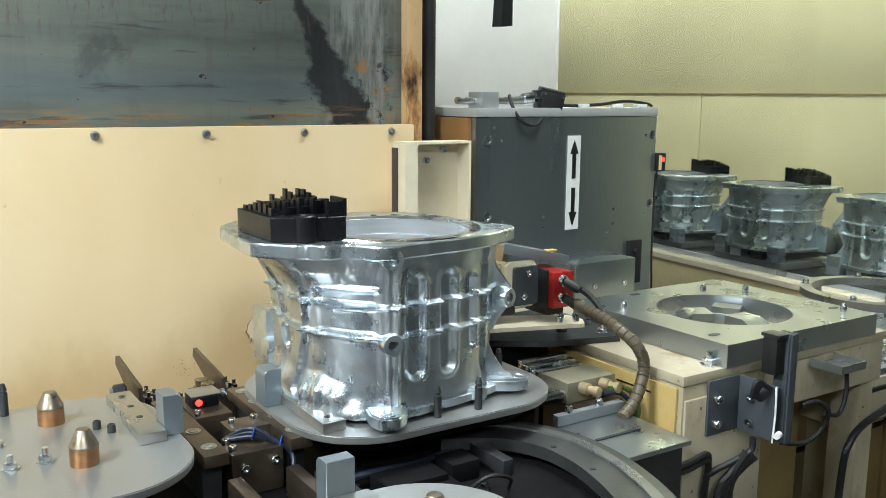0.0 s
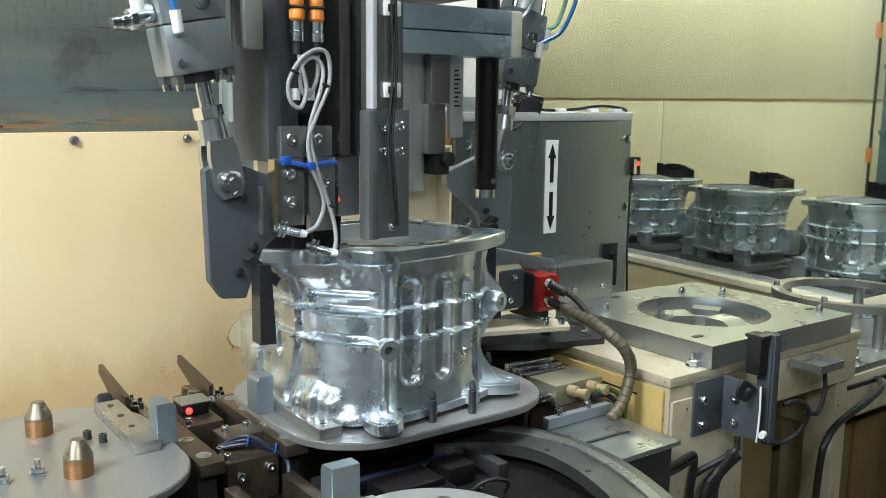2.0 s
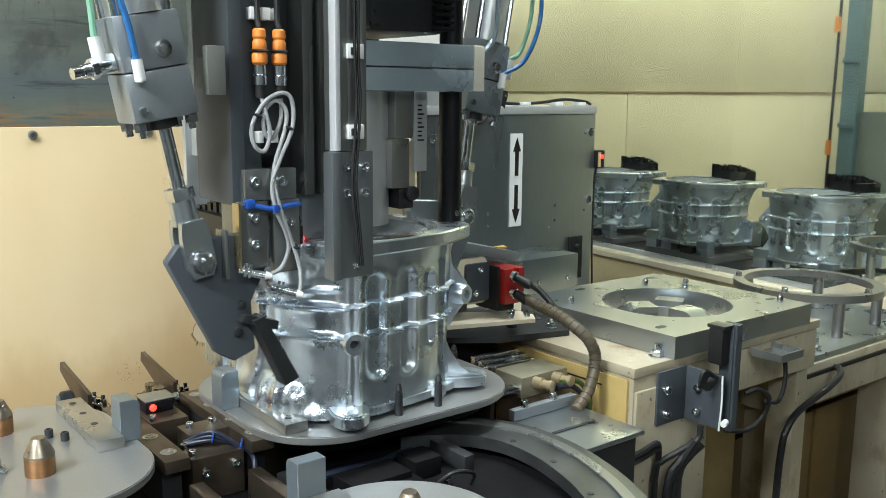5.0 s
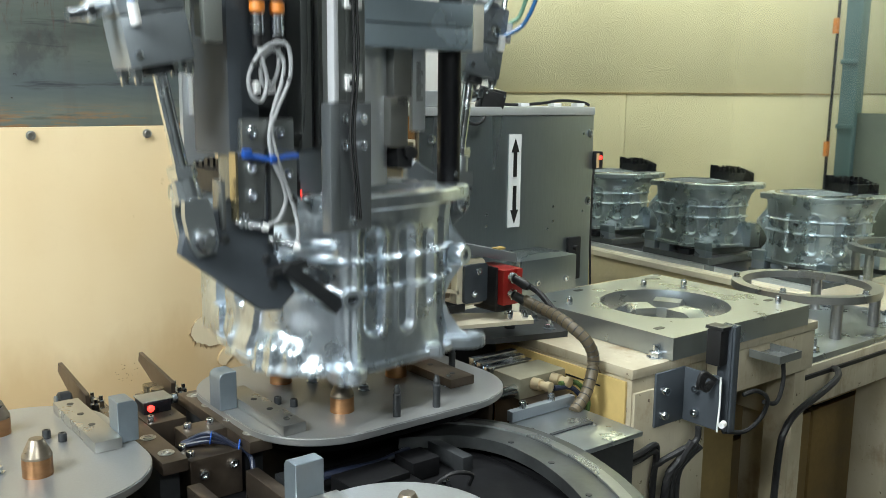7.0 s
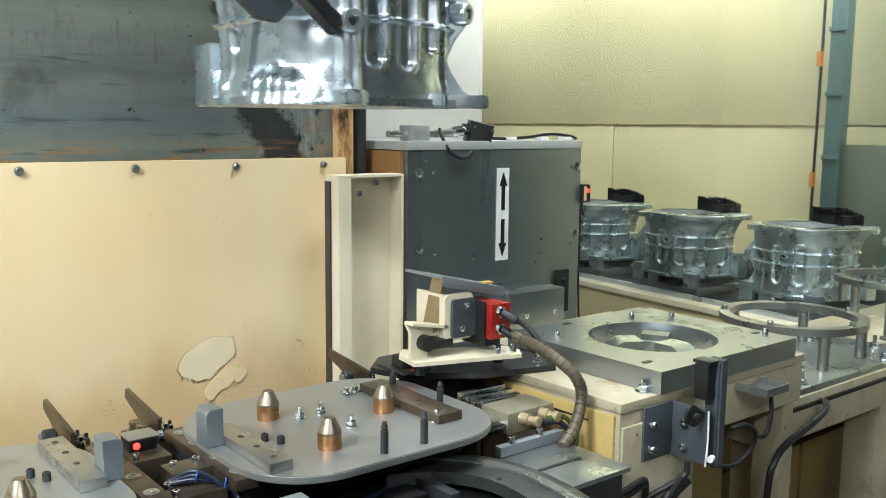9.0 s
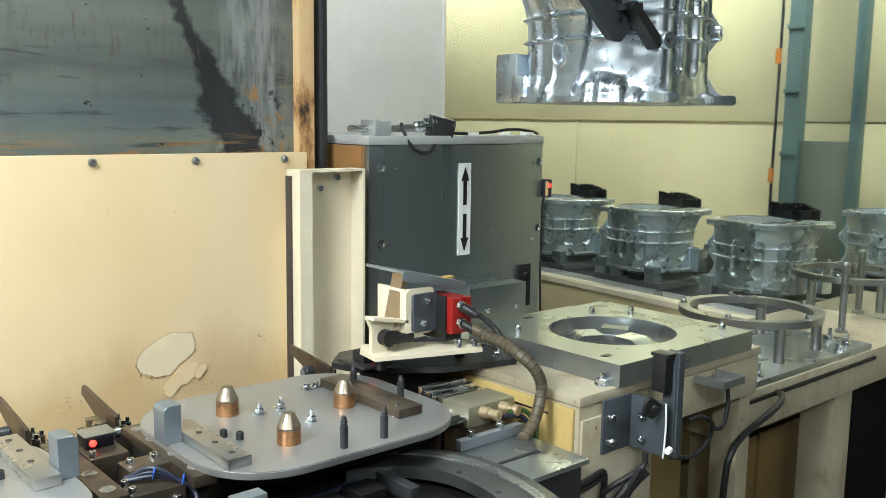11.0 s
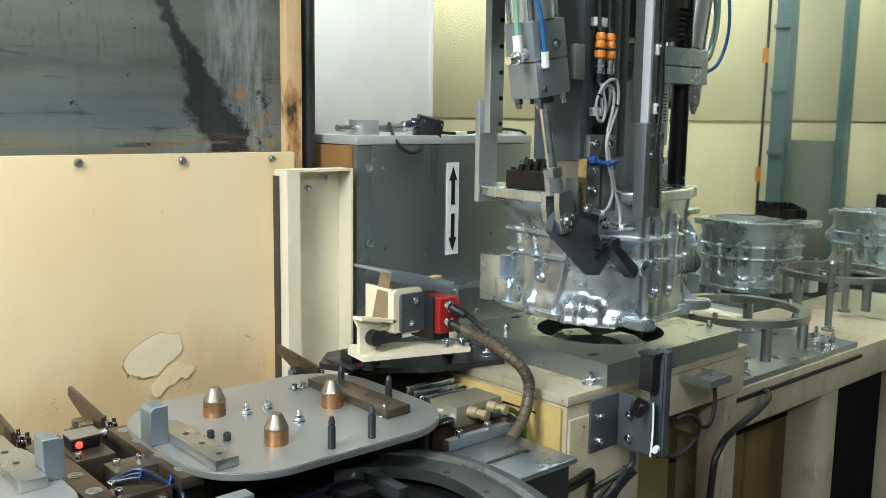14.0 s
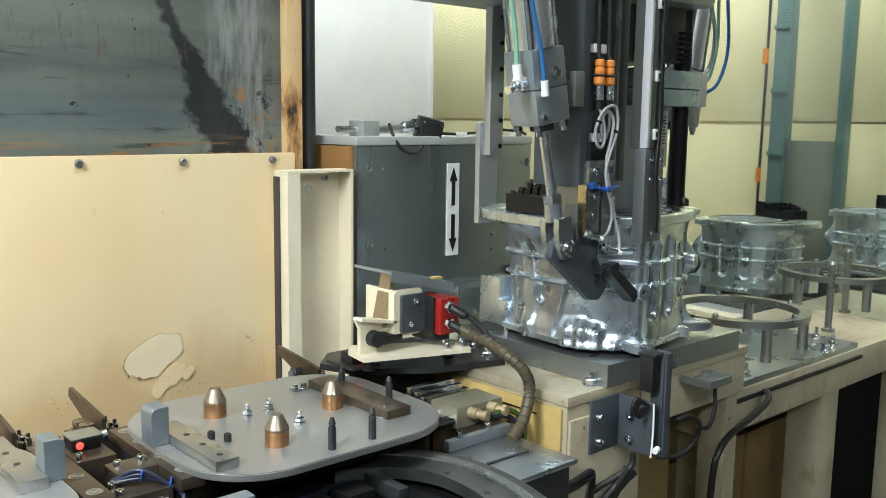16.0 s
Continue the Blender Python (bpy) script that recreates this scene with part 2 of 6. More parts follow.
BLUE_STEEL = surface("blued_steel", (0.50, 0.61, 0.69), 0.24, 0.6, var=0.08, grain=120)
RED = surface("red_anodised", (0.42, 0.022, 0.018), 0.35, 0.2, var=0.08)
ORANGE = surface("orange_plastic", (0.80, 0.26, 0.04), 0.4, var=0.06)
BLUE = surface("blue_plastic", (0.02, 0.10, 0.45), 0.4)
GREY_CABLE = surface("grey_cable", (0.36, 0.37, 0.38), 0.45, bump=0)
LOOM = surface("brown_conduit", (0.11, 0.085, 0.05), 0.45, var=0.2, grain=20)
TEAL = surface("teal_steel", (0.13, 0.22, 0.22), 0.4, 0.3)
PAPER = surface("white_vinyl", (0.86, 0.87, 0.86), 0.4, var=0.02, bump=0)
INK = surface("black_ink", (0.01, 0.01, 0.01), 0.5, bump=0)
FLOOR = surface("floor_coating", (0.16, 0.16, 0.14), 0.35, var=0.15, patch=1.5)
HALL = surface("unseen_hall_wall", (0.26, 0.28, 0.28), 0.6, var=0.3, patch=1.5, bump=0)
CEIL = surface("ceiling_paint", (0.36, 0.38, 0.38), 0.7, bump=0)
LED_RED = glow("red_led", (1.0, 0.03, 0.02), 4.5)
TUBE = glow("lamp_diffuser", (0.93, 1.0, 0.98), 6.0)


# ---- mesh helpers ----
def box(bm, x0, x1, y0, y1, z0, z1, bevel=0.0, m=None):
    vs = bmesh.ops.create_cube(bm, size=1.0)["verts"]
    mat4 = Matrix.Translation(((x0 + x1) / 2, (y0 + y1) / 2, (z0 + z1) / 2)) @ Matrix.Diagonal((x1 - x0, y1 - y0, z1 - z0, 1))
    bmesh.ops.transform(bm, matrix=(m @ mat4) if m else mat4, verts=vs)
    if bevel:
        es = list({e for v in vs for e in v.link_edges})
        bmesh.ops.bevel(bm, geom=es, offset=bevel, segments=2, affect="EDGES", profile=0.6)
    return bm


def rod(bm, a, b, r, seg=16, r2=None, m=None):
    a, b = Vector(a), Vector(b)
    turn = (b - a).to_track_quat("Z", "Y").to_matrix().to_4x4()
    mm = Matrix.Translation((a + b) / 2) @ turn
    bmesh.ops.create_cone(bm, cap_ends=True, segments=seg, radius1=r, radius2=r if r2 is None else r2, depth=(b - a).length, matrix=(m @ mm) if m else mm)
    return bm


def lathe(bm, at, prof, seg=28, axis=(0, 0, 1)):
    """A turned shape: prof holds (radius, height) along axis."""
    turn = Vector(axis).to_track_quat("Z", "Y").to_matrix()
    rings = []
    for r, h in prof:
        rings.append([bm.verts.new(Vector(at) + turn @ Vector((r * math.cos(2 * math.pi * k / seg), r * math.sin(2 * math.pi * k / seg), h))) for k in range(seg)])
    for a, b in zip(rings, rings[1:]):
        for k in range(seg):
            bm.faces.new((a[k], a[(k + 1) % seg], b[(k + 1) % seg], b[k]))
    for ring in (rings[0], rings[-1]):
        bm.faces.new(ring)
    bmesh.ops.recalc_face_normals(bm, faces=bm.faces[:])
    return bm


def prism(bm, pts, h0, h1, plane="xy", m=None):
    """Extrude an outline. plane xy: between heights z; xz: between depths y; yz: between x."""
    def place(a, b, h):
        v = {"xy": (a, b, h), "xz": (a, h, b), "yz": (h, a, b)}[plane]
        return (m @ Vector(v)) if m else Vector(v)
    lo = [bm.verts.new(place(a, b, h0)) for a, b in pts]
    hi = [bm.verts.new(place(a, b, h1)) for a, b in pts]
    faces = [bm.faces.new(lo), bm.faces.new(hi)]
    for k in range(len(pts)):
        j = (k + 1) % len(pts)
        faces.append(bm.faces.new((lo[k], lo[j], hi[j], hi[k])))
    bmesh.ops.recalc_face_normals(bm, faces=faces)
    return faces


def rounded(x0, x1, y0, y1, r, n=8):
    pts = []
    for cx, cy, a0 in ((x1 - r, y1 - r, 0), (x0 + r, y1 - r, 90), (x0 + r, y0 + r, 180), (x1 - r, y0 + r, 270)):
        pts += [(cx + r * math.cos(radians(a0 + 90 * k / n)), cy + r * math.sin(radians(a0 + 90 * k / n))) for k in range(n + 1)]
    return pts


def smooth_path(pts, n=8):
    """Catmull-Rom through the points."""
    P = [Vector(p) for p in pts]
    P = [2 * P[0] - P[1], *P, 2 * P[-1] - P[-2]]
    out = []
    for a, b, c, d in zip(P, P[1:], P[2:], P[3:]):
        for k in range(n):
            t = k / n
            out.append(0.5 * (2 * b + (c - a) * t + (2 * a - 5 * b + 4 * c - d) * t * t + (3 * b - a - 3 * c + d) * t ** 3))
    return out + [P[-2]]


def tube(bm, pts, r, seg=8, closed=False, n=8, smooth=True):
    path = smooth_path(pts, n) if smooth else [Vector(p) for p in pts]
    rings, up = [], Vector((0.31, 0.2, 0.93)).normalized()
    for k, p in enumerate(path):
        a = path[k - 1] if k or closed else p
        b = path[(k + 1) % len(path)] if k + 1 < len(path) or closed else p
        d = (b - a).normalized()
        u = d.cross(up)
        u = u.normalized() if u.length > 1e-4 else d.orthogonal().normalized()
        w = d.cross(u)
        rad = r(k / (len(path) - 1)) if callable(r) else r
        rings.append([bm.verts.new(p + rad * (math.cos(2 * math.pi * j / seg) * u + math.sin(2 * math.pi * j / seg) * w)) for j in range(seg)])
    pairs = list(zip(rings, rings[1:])) + ([(rings[-1], rings[0])] if closed else [])
    for a, b in pairs:
        for j in range(seg):
            bm.faces.new((a[j], a[(j + 1) % seg], b[(j + 1) % seg], b[j]))
    if not closed:
        bm.faces.new(rings[0])
        bm.faces.new(rings[-1])
    bmesh.ops.recalc_face_normals(bm, faces=bm.faces[:])
    return bm


def B():
    return bmesh.new()


WORLD_AT = {}


def thing(name, base, label, category, group="", kind=""):
    ob = new(name)
    ob.location = base
    ob.empty_display_size = 0.05
    WORLD_AT[ob.name] = Vector(base)
    return tagged(ob, label, category, group, kind)


def part(name, bm, material, parent=None, label="", smooth=35):
    """Links a bmesh, written in world places, as one mesh object under a thing or a part."""
    at = WORLD_AT[parent.name] if parent else Vector((0, 0, 0))
    if parent:
        bmesh.ops.translate(bm, vec=-at, verts=bm.verts[:])
    me = bpy.data.meshes.new(name)
    bm.to_mesh(me)
    bm.free()
    me.materials.append(material)
    if smooth:
        me.shade_smooth()
        me.set_sharp_from_angle(angle=radians(smooth))
    ob = new(name, me)
    ob.parent = parent
    WORLD_AT[ob.name] = at
    return tagged(ob, label)


def setting(name, bm, material, label, category="structure"):
    return tagged(part(name, bm, material), label, category, kind="structure")


def cap_screw(bm, at, axis, r=0.008, h=0.009):
    """A socket head screw with its recess."""
    lathe(bm, at, ((r, 0), (r, h * 0.85), (r * 0.86, h), (r * 0.52, h), (r * 0.48, h * 0.45)), 14, axis)


def hex_bolt(bm, at, axis, r=0.008, h=0.008, stud=0.0):
    lathe(bm, at, ((r * 1.35, 0), (r * 1.35, h * 0.18), (r, h * 0.18), (r, h * 0.85), (r * 0.85, h)), 6, axis)
    if stud:
        a = Vector(at)
        rod(bm, a + Vector(axis) * h * 0.9, a + Vector(axis) * (h + stud), r * 0.5, 10)


def screw(parent, at, axis=(0, 0, 1), r=0.008, h=0.009, material=None, hexed=False, stud=0.0, name="screw"):
    bm = B()
    (hex_bolt(bm, at, axis, r, h, stud) if hexed else cap_screw(bm, at, axis, r, h))
    return part(name, bm, material or BRIGHT, parent)


# ---- the large structure ----
def shell():
    bm = B(); box(bm, -4, 7, -4, 7, -0.1, 0)
    setting("floor", bm, FLOOR, "grey coated factory floor, lightly worn", "floor")
    # Ceiling and outer walls are unseen additions; their greys set bounce and reflections.
    bm = B(); box(bm, -4, 7, -4, 7, 3.8, 3.9)
    setting("ceiling", bm, CEIL, "plain grey ceiling, unseen, added over the hall", "ceiling")
    for name, b in (("wall_north", (-4.1, 7.1, 7, 7.1)), ("wall_south", (-4.1, 7.1, -4.1, -4)), ("wall_west", (-4.1, -4, -4, 7)), ("wall_far_east", (7, 7.1, -4, 7))):
        bm = B(); box(bm, *b, 0, 3.8)
        setting(name, bm, HALL, "dull grey wall, unseen, added to close the hall", "wall")


def panel_wall():
    """The cream panelled enclosure behind the far conveyor: sheets with recessed joints."""
    bm = B(); box(bm, 4.63, 4.68, -1, 6.99, 0.0, 3.6)
    w = setting("wall_east", bm, WALL, "cream painted sheet steel enclosure wall with joints", "wall")
    cuts = (-0.6, 0.9, 2.43, 3.97, 5.5, 6.98)
    for z0, z1, cut in ((0.02, 1.458, cuts), (1.468, 3.55, (-0.6, 1.6, 6.98))):
        for y0, y1 in zip(cut, cut[1:]):
            bm = B(); box(bm, 4.6, 4.629, y0 + 0.004, y1 - 0.004, z0, z1, 0.003)
            p = part("panel", bm, WALL, w)
    bm = B(); box(bm, 4.594, 4.6, 2.43, 6.98, 1.459, 1.467, 0.002)
    part("trim", bm, surface("stained_seam", (0.50, 0.36, 0.16), 0.5, var=0.3, patch=9), w, "rust-stained horizontal seam")


def press_front():
    bm = B(); box(bm, -1.6, 0.949, 1.65, 1.672, 0.35, 1.368, 0.003)
    p = thing("press", (-0.3, 1.66, 0.35), "cream painted steel panel with screws and a peeled patch", "machine")
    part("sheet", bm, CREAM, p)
    for k in range(-6, 4):
        x = 0.222 + 0.2215 * k
        screw(p, (x, 1.65, 1.353), (0, -1, 0), 0.0075, 0.008, GROUND_STEEL)
        bm = B(); lathe(bm, (x, 1.65, 1.353), ((0.0092, 0), (0.0092, 0.0008), (0.0072, 0.0012)), 18, (0, -1, 0))
        part("washer", bm, GROUND_STEEL, p)
    peel_patch(p)
    bm = B(); box(bm, -1.8, 0.956, 1.70, 1.72, 1.3, 2.9)
    d = thing("machine_door", (-0.4, 1.71, 1.37), "burnt dark steel door with rust and soot streaks", "door")
    part("sheet", bm, BURNT, d)
    bm = B(); box(bm, 0.943, 0.985, 1.672, 1.74, 1.2, 2.9, 0.003)
    g = thing("door_post", (0.96, 1.70, 1.2), "scorched and rusted cream steel door post", "post")
    part("post", bm, SCORCHED, g)
    bm = B(); rod(bm, (1.02, 1.70, 0.9), (1.02, 1.70, 2.9), 0.017, 20)
    g = thing("guide_rod", (1.02, 1.70, 0.9), "dark oiled vertical steel guide rod", "rod")
    part("rod", bm, DARK_STEEL, g)
    bm = B(); box(bm, 1.06, 1.84, 2.2, 2.6, 0, 3.2, 0.004)
    g = thing("white_cabinet", (1.4, 2.4, 0), "tall white painted machine cabinet", "cabinet")
    part("body", bm, WHITE, g)
    bm = B(); box(bm, 1.84, 1.846, 2.19, 2.6, 0, 3.2, 0.001)
    part("edge_trim", bm, WHITE, g)


def peel_patch(p):
    """Where the paint has come off: a pale patch with a brown fringed rim, and faint dried rings."""
    rng = random.Random(5)
    rim = surface("paint_rim", (0.30, 0.17, 0.07), 0.6, var=0.3, bump=0)
    bare = surface("bare_primer", (0.78, 0.665, 0.455), 0.55, var=0.06)
    ring = surface("dried_ring", (0.60, 0.41, 0.20), 0.5, var=0.15)
    pale = surface("dried_pool", (0.78, 0.615, 0.38), 0.45, var=0.05)

    def outline(cx, cz, rx, rz, size, jag=0.09):
        pts = []
        for k in range(84):
            a = 2 * math.pi * k / 84
            u, w = math.cos(a), math.sin(a)
            f = size * (1 + 0.32 * noise.noise((u * 1.7 + 7, w * 1.4, 2.0 + cx)) + jag * noise.noise((u * 9, w * 9, 5.0)))
            pts.append((cx + rx * f * u + 0.35 * rz * f * w, cz + rz * f * w))
        return pts

    for lay, (cx, cz, rx, rz, inner) in enumerate(((0.588, 0.935, 0.055, 0.047, bare), (0.632, 0.885, 0.025, 0.026, pale), (0.600, 0.862, 0.016, 0.024, pale), (0.664, 0.884, 0.012, 0.016, pale))):
        whole = inner is bare
        bm = B(); prism(bm, outline(cx, cz, rx, rz, 1.0), 1.6494 - 0.0007 * lay, 1.6502, "xz")
        if whole:
            edge = outline(cx, cz, rx, rz, 1.0)
            for k, (x, z) in enumerate(edge):
                if rng.random() < 0.75:
                    d = Vector((x - cx, z - cz)).normalized()
                    ln = rng.uniform(0.002, 0.008) * (1.5 if z < cz else 1.0)
                    n = Vector((-d.y, d.x)) * rng.uniform(0.0005, 0.0013)
                    q = Vector((x, z)) - d * 0.001
                    e = q + d * ln * 0.6 + Vector((rng.uniform(-0.002, 0.002), -ln * 0.4))
                    prism(bm, [tuple(q - n), tuple(q + n), tuple(e)], 1.6488 - 0.0007 * lay, 1.6502, "xz")
        part("peel_rim" if whole else "stain", bm, rim if whole else ring, p)
        bm = B(); prism(bm, outline(cx, cz, rx, rz, 0.988 if whole else 0.965), 1.6489 - 0.0007 * lay, 1.6502, "xz")
        part("peel_patch" if whole else "stain", bm, inner, p)
    # rust specks where the flags rub
    for cx, cz, sx, sz, n in ((0.375, 0.862, 0.016, 0.013, 26), (0.67, 0.845, 0.03, 0.005, 16), (0.84, 0.865, 0.03, 0.012, 14)):
        for k in range(n):
            x, z, r = rng.gauss(cx, sx), rng.gauss(cz, sz), rng.uniform(0.0005, 0.0014)
            bm = B(); prism(bm, [(x + r * math.cos(2 * math.pi * q / 6), z + 0.8 * r * math.sin(2 * math.pi * q / 6)) for q in range(6)], 1.6492, 1.65, "xz")
            part("rust_speck", bm, rim, p)


def channel():
    c = thing("channel_post", (0.95, 1.6, 0.0), "cream steel channel with two screws", "post")
    bm = B()
    prism(bm, [(0.863, 1.60), (1.0425, 1.60), (1.0425, 1.545), (1.0365, 1.545), (1.0365, 1.594), (0.869, 1.594), (0.869, 1.551), (0.896, 1.551), (0.896, 1.545), (0.863, 1.545)], 0.0, 1.326)
    part("channel", bm, IVORY, c)
    # Dark strip stands in for shade on the channel's outer left side.
    bm = B(); box(bm, 0.858, 0.8625, 1.577, 1.599, 0.0, 1.318, 0.001)
    part("seal_strip", bm, surface("strip_shade", (0.055, 0.045, 0.038), 0.6, var=0.2, bump=0), c, "dark strip in place of shade on the channel side")
    bm = B(); box(bm, 0.863, 1.0425, 1.545, 1.60, 1.3265, 1.332)
    part("cap", bm, IVORY, c)
    bm = B(); box(bm, 0.89, 1.02, 1.6005, 1.6495, 0.0, 1.2)
    part("backing", bm, IVORY, c)
    screw(c, (0.945, 1.594, 1.287), (0, -1, 0), 0.008, 0.01)
    screw(c, (0.992, 1.594, 1.311), (0, -1, 0), 0.008, 0.01)


def steel_cabinet():
    c = thing("steel_cabinet", (1.37, 1.8, 0), "grey sheet steel cabinet with a two-way arrow sign", "cabinet")
    bm = B(); box(bm, 1.066, 1.67, 1.562, 2.05, 0.0, 1.385, 0.002)
    part("body", bm, CABINET, c)
    bm = B(); box(bm, 1.064, 1.672, 1.56, 2.05, 1.386, 1.408, 0.003)
    part("lid", bm, surface("folded_edge", (0.52, 0.54, 0.54), 0.35, 0.3, var=0.05), c, "bright folded steel top edge")
    bm = B(); box(bm, 1.056, 1.0655, 1.58, 2.05, 0.0, 1.384)
    part("side_panel", bm, surface("rust_brown_paint", (0.33, 0.17, 0.06), 0.5, var=0.15, patch=5), c, "brown side panel")
    for x, z in ((1.102, 1.331), (1.103, 1.145), (1.655, 1.336), (1.655, 1.148)):
        bm = B(); lathe(bm, (x, 1.5615, z), ((0.012, 0), (0.012, 0.002), (0.007, 0.003), (0.006, 0.001)), 18, (0, -1, 0))
        part("bolt", bm, BRIGHT, c)
    for x, z in ((1.145, 1.33), (1.12, 1.36), (1.15, 1.13), (1.28, 1.135), (1.28, 1.105), (1.52, 1.14), (1.52, 1.10), (1.63, 1.335), (1.635, 1.12), (1.5, 1.08)):
        bm = B(); lathe(bm, (x, 1.5615, z), ((0.004, 0), (0.004, 0.001), (0.002, 0.0015)), 10, (0, -1, 0))
        part("rivet", bm, BRIGHT, c)
    s = thing("arrow_sign", (1.375, 1.561, 1.096), "white vinyl strip with black up and down arrows", "sign")
    bm = B(); box(bm, 1.3525, 1.3945, 1.5585, 1.5615, 1.096, 1.338)
    part("strip", bm, PAPER, s)
    for up in (1, -1):
        zc = 1.2165
        bm = B()
        prism(bm, [(1.3735 + a, zc + up * h) for a, h in ((-0.006, 0.012), (0.006, 0.012), (0.006, 0.075), (0.0135, 0.075), (0, 0.111), (-0.0135, 0.075), (-0.006, 0.075))], 1.5572, 1.5584, "xz")
        part("arrow", bm, INK, s, "black arrow")
    b = thing("control_box", (1.38, 1.5, 0.9), "grey steel box with screws on the cabinet front", "box")
    bm = B(); box(bm, 1.27, 1.47, 1.42, 1.561, 0.86, 1.035, 0.004)
    part("body", bm, CABINET, b)
    for x in (1.33, 1.43):
        screw(b, (x, 1.42, 0.975), (0, -1, 0), 0.007, 0.007)


# ---- pallets ----
def pallet(at, turn, label):
    """Built round its own middle: the plate is 0.467 by 0.406, its top at 0."""
    p = thing("pallet", (0, 0, 0), label, "pallet", "pallets on the conveyor")
    bm = B(); fs = prism(bm, rounded(-0.2335, 0.2335, -0.203, 0.203, 0.125, 14), -0.012, 0)
    bmesh.ops.bevel(bm, geom=[e for e in bm.edges if abs(e.verts[0].co.z - e.verts[1].co.z) < 1e-6], offset=0.0015, segments=2, affect="EDGES")
    part("plate", bm, PALLET, p)
    bm = B(); prism(bm, rounded(-0.2, 0.2, -0.17, 0.17, 0.1, 10), -0.035, -0.0125)
    box(bm, -0.12, 0.12, -0.1, 0.1, -0.09, -0.0355)
    part("underframe", bm, BLACK, p)
    for x, y in ((-0.093, 0.077), (-0.083, -0.105), (0.087, -0.008)):
        bm = B(); lathe(bm, (x, y, 0), ((0.0188, 0), (0.0188, 0.024)), 30)
        c = part("locating_cone", bm, BRONZE, p, "bronze sleeve with a steel cone")
        bm = B(); lathe(bm, (x, y, 0.0242), ((0.0188, 0), (0.0187, 0.003), (0.0092, 0.0235), (0.0086, 0.0242), (0.0, 0.0243)), 30)
        part("tip", bm, CONE_STEEL, c, smooth=22)
    for x, y, h in ((-0.029, -0.176, 0.05), (0.046, -0.178, 0.052), (0.165, 0.075, 0.04), (0.195, -0.03, 0.04)):
        bm = B(); lathe(bm, (x, y, 0), ((0.0062, 0), (0.0062, h * 0.7), (0.0048, h * 0.72), (0.0048, h * 0.78), (0.0058, h * 0.8), (0.003, h)), 18)
        part("pin", bm, DARK_STEEL, p)
    for x0, x1, y0, y1 in ((-0.209, -0.172, -0.150, 0.055), (0.117, 0.168, -0.125, 0.115)):
        bm = B(); box(bm, x0, x1, y0, y1, 0.0005, 0.016, 0.0012)
        b = part("rest_bar", bm, GROUND_STEEL if x0 < 0 else BROWN_STEEL, p, "ground steel rest bar")
        for k in (0.12, 0.38, 0.64):
            bm = B(); lathe(bm, ((x0 + x1) / 2, y0 + (y1 - y0) * k, 0.0161), ((0.005, 0), (0.005, 0.0006), (0.0025, 0.0007)), 12)
            part("screw", bm, DARK_STEEL, b)
    bm = B(); prism(bm, [(-0.238, 0.0005), (-0.2095, 0.0005), (-0.2095, 0.060), (-0.228, 0.060), (-0.232, 0.0592), (-0.2354, 0.0569), (-0.2374, 0.0535), (-0.238, 0.050)], 0.0, 0.038, "xz")
    bmesh.ops.bevel(bm, geom=bm.edges[:], offset=0.0008, segments=1, affect="EDGES")
    part("stop_block", bm, STOP_STEEL, p, "upright grey steel stop block")
    for x, y in ((-0.05, 0.045), (-0.007, 0.049), (-0.002, -0.042), (0.126, -0.108)):
        screw(p, (x, y, 0.0005), (0, 0, 1), 0.0085, 0.010, BRIGHT, True, 0.010, "hex_bolt")
    for x, y in ((-0.15, -0.02), (-0.135, -0.045)):
        screw(p, (x, y, 0.0005), (0, 0, 1), 0.006, 0.012, DARK_STEEL)
    bm = B(); box(bm, 0.08, 0.115, 0.105, 0.125, 0.0005, 0.004, 0.001)
    t = part("clip_plate", bm, BRIGHT, p)
    for x in (0.088, 0.107):
        screw(t, (x, 0.115, 0.004), (0, 0, 1), 0.006, 0.008, BRIGHT, True)
    p.matrix_basis = pose(*at, 0, 0, turn)
    return p


# ---- the casing ----
CTRL = [  # angle, then the radius at the heights below
    (0, .185, .18, .178, .178, .18, .185, .19),
    (40, .19, .184, .18, .18, .182, .186, .19),
    (90, .19, .185, .18, .18, .18, .185, .19),
    (115, .20, .19, .185, .185, .185, .19, .2),
    (134, .195, .188, .182, .184, .19, .205, .225),
    (157, .168, .163, .157, .158, .166, .19, .225),
    (180, .168, .163, .155, .155, .163, .19, .235),
    (205, .175, .17, .163, .163, .167, .185, .215),
    (225, .180, .176, .172, .172, .173, .180, .190),
    (240, .186, .184, .182, .182, .182, .184, .187),
    (246, .190, .189, .188, .188, .188, .189, .191),
    (256, .178, .175, .173, .173, .173, .174, .176),
    (275, .172, .168, .166, .166, .166, .167, .169),
    (302, .184, .178, .174, .174, .174, .175, .178),
    (316, .198, .188, .182, .182, .184, .186, .19),
    (327, .203, .194, .188, .190, .192, .194, .20),
    (340, .195, .188, .184, .184, .186, .19, .198)]
ZL = (0.0, 0.02, 0.06, 0.13, 0.18, 0.22, 0.25)


def cat(p0, p1, p2, p3, t):
    return 0.5 * (2 * p1 + (p2 - p0) * t + (2 * p0 - 5 * p1 + 4 * p2 - p3) * t * t + (3 * p1 - p0 - 3 * p2 + p3) * t ** 3)


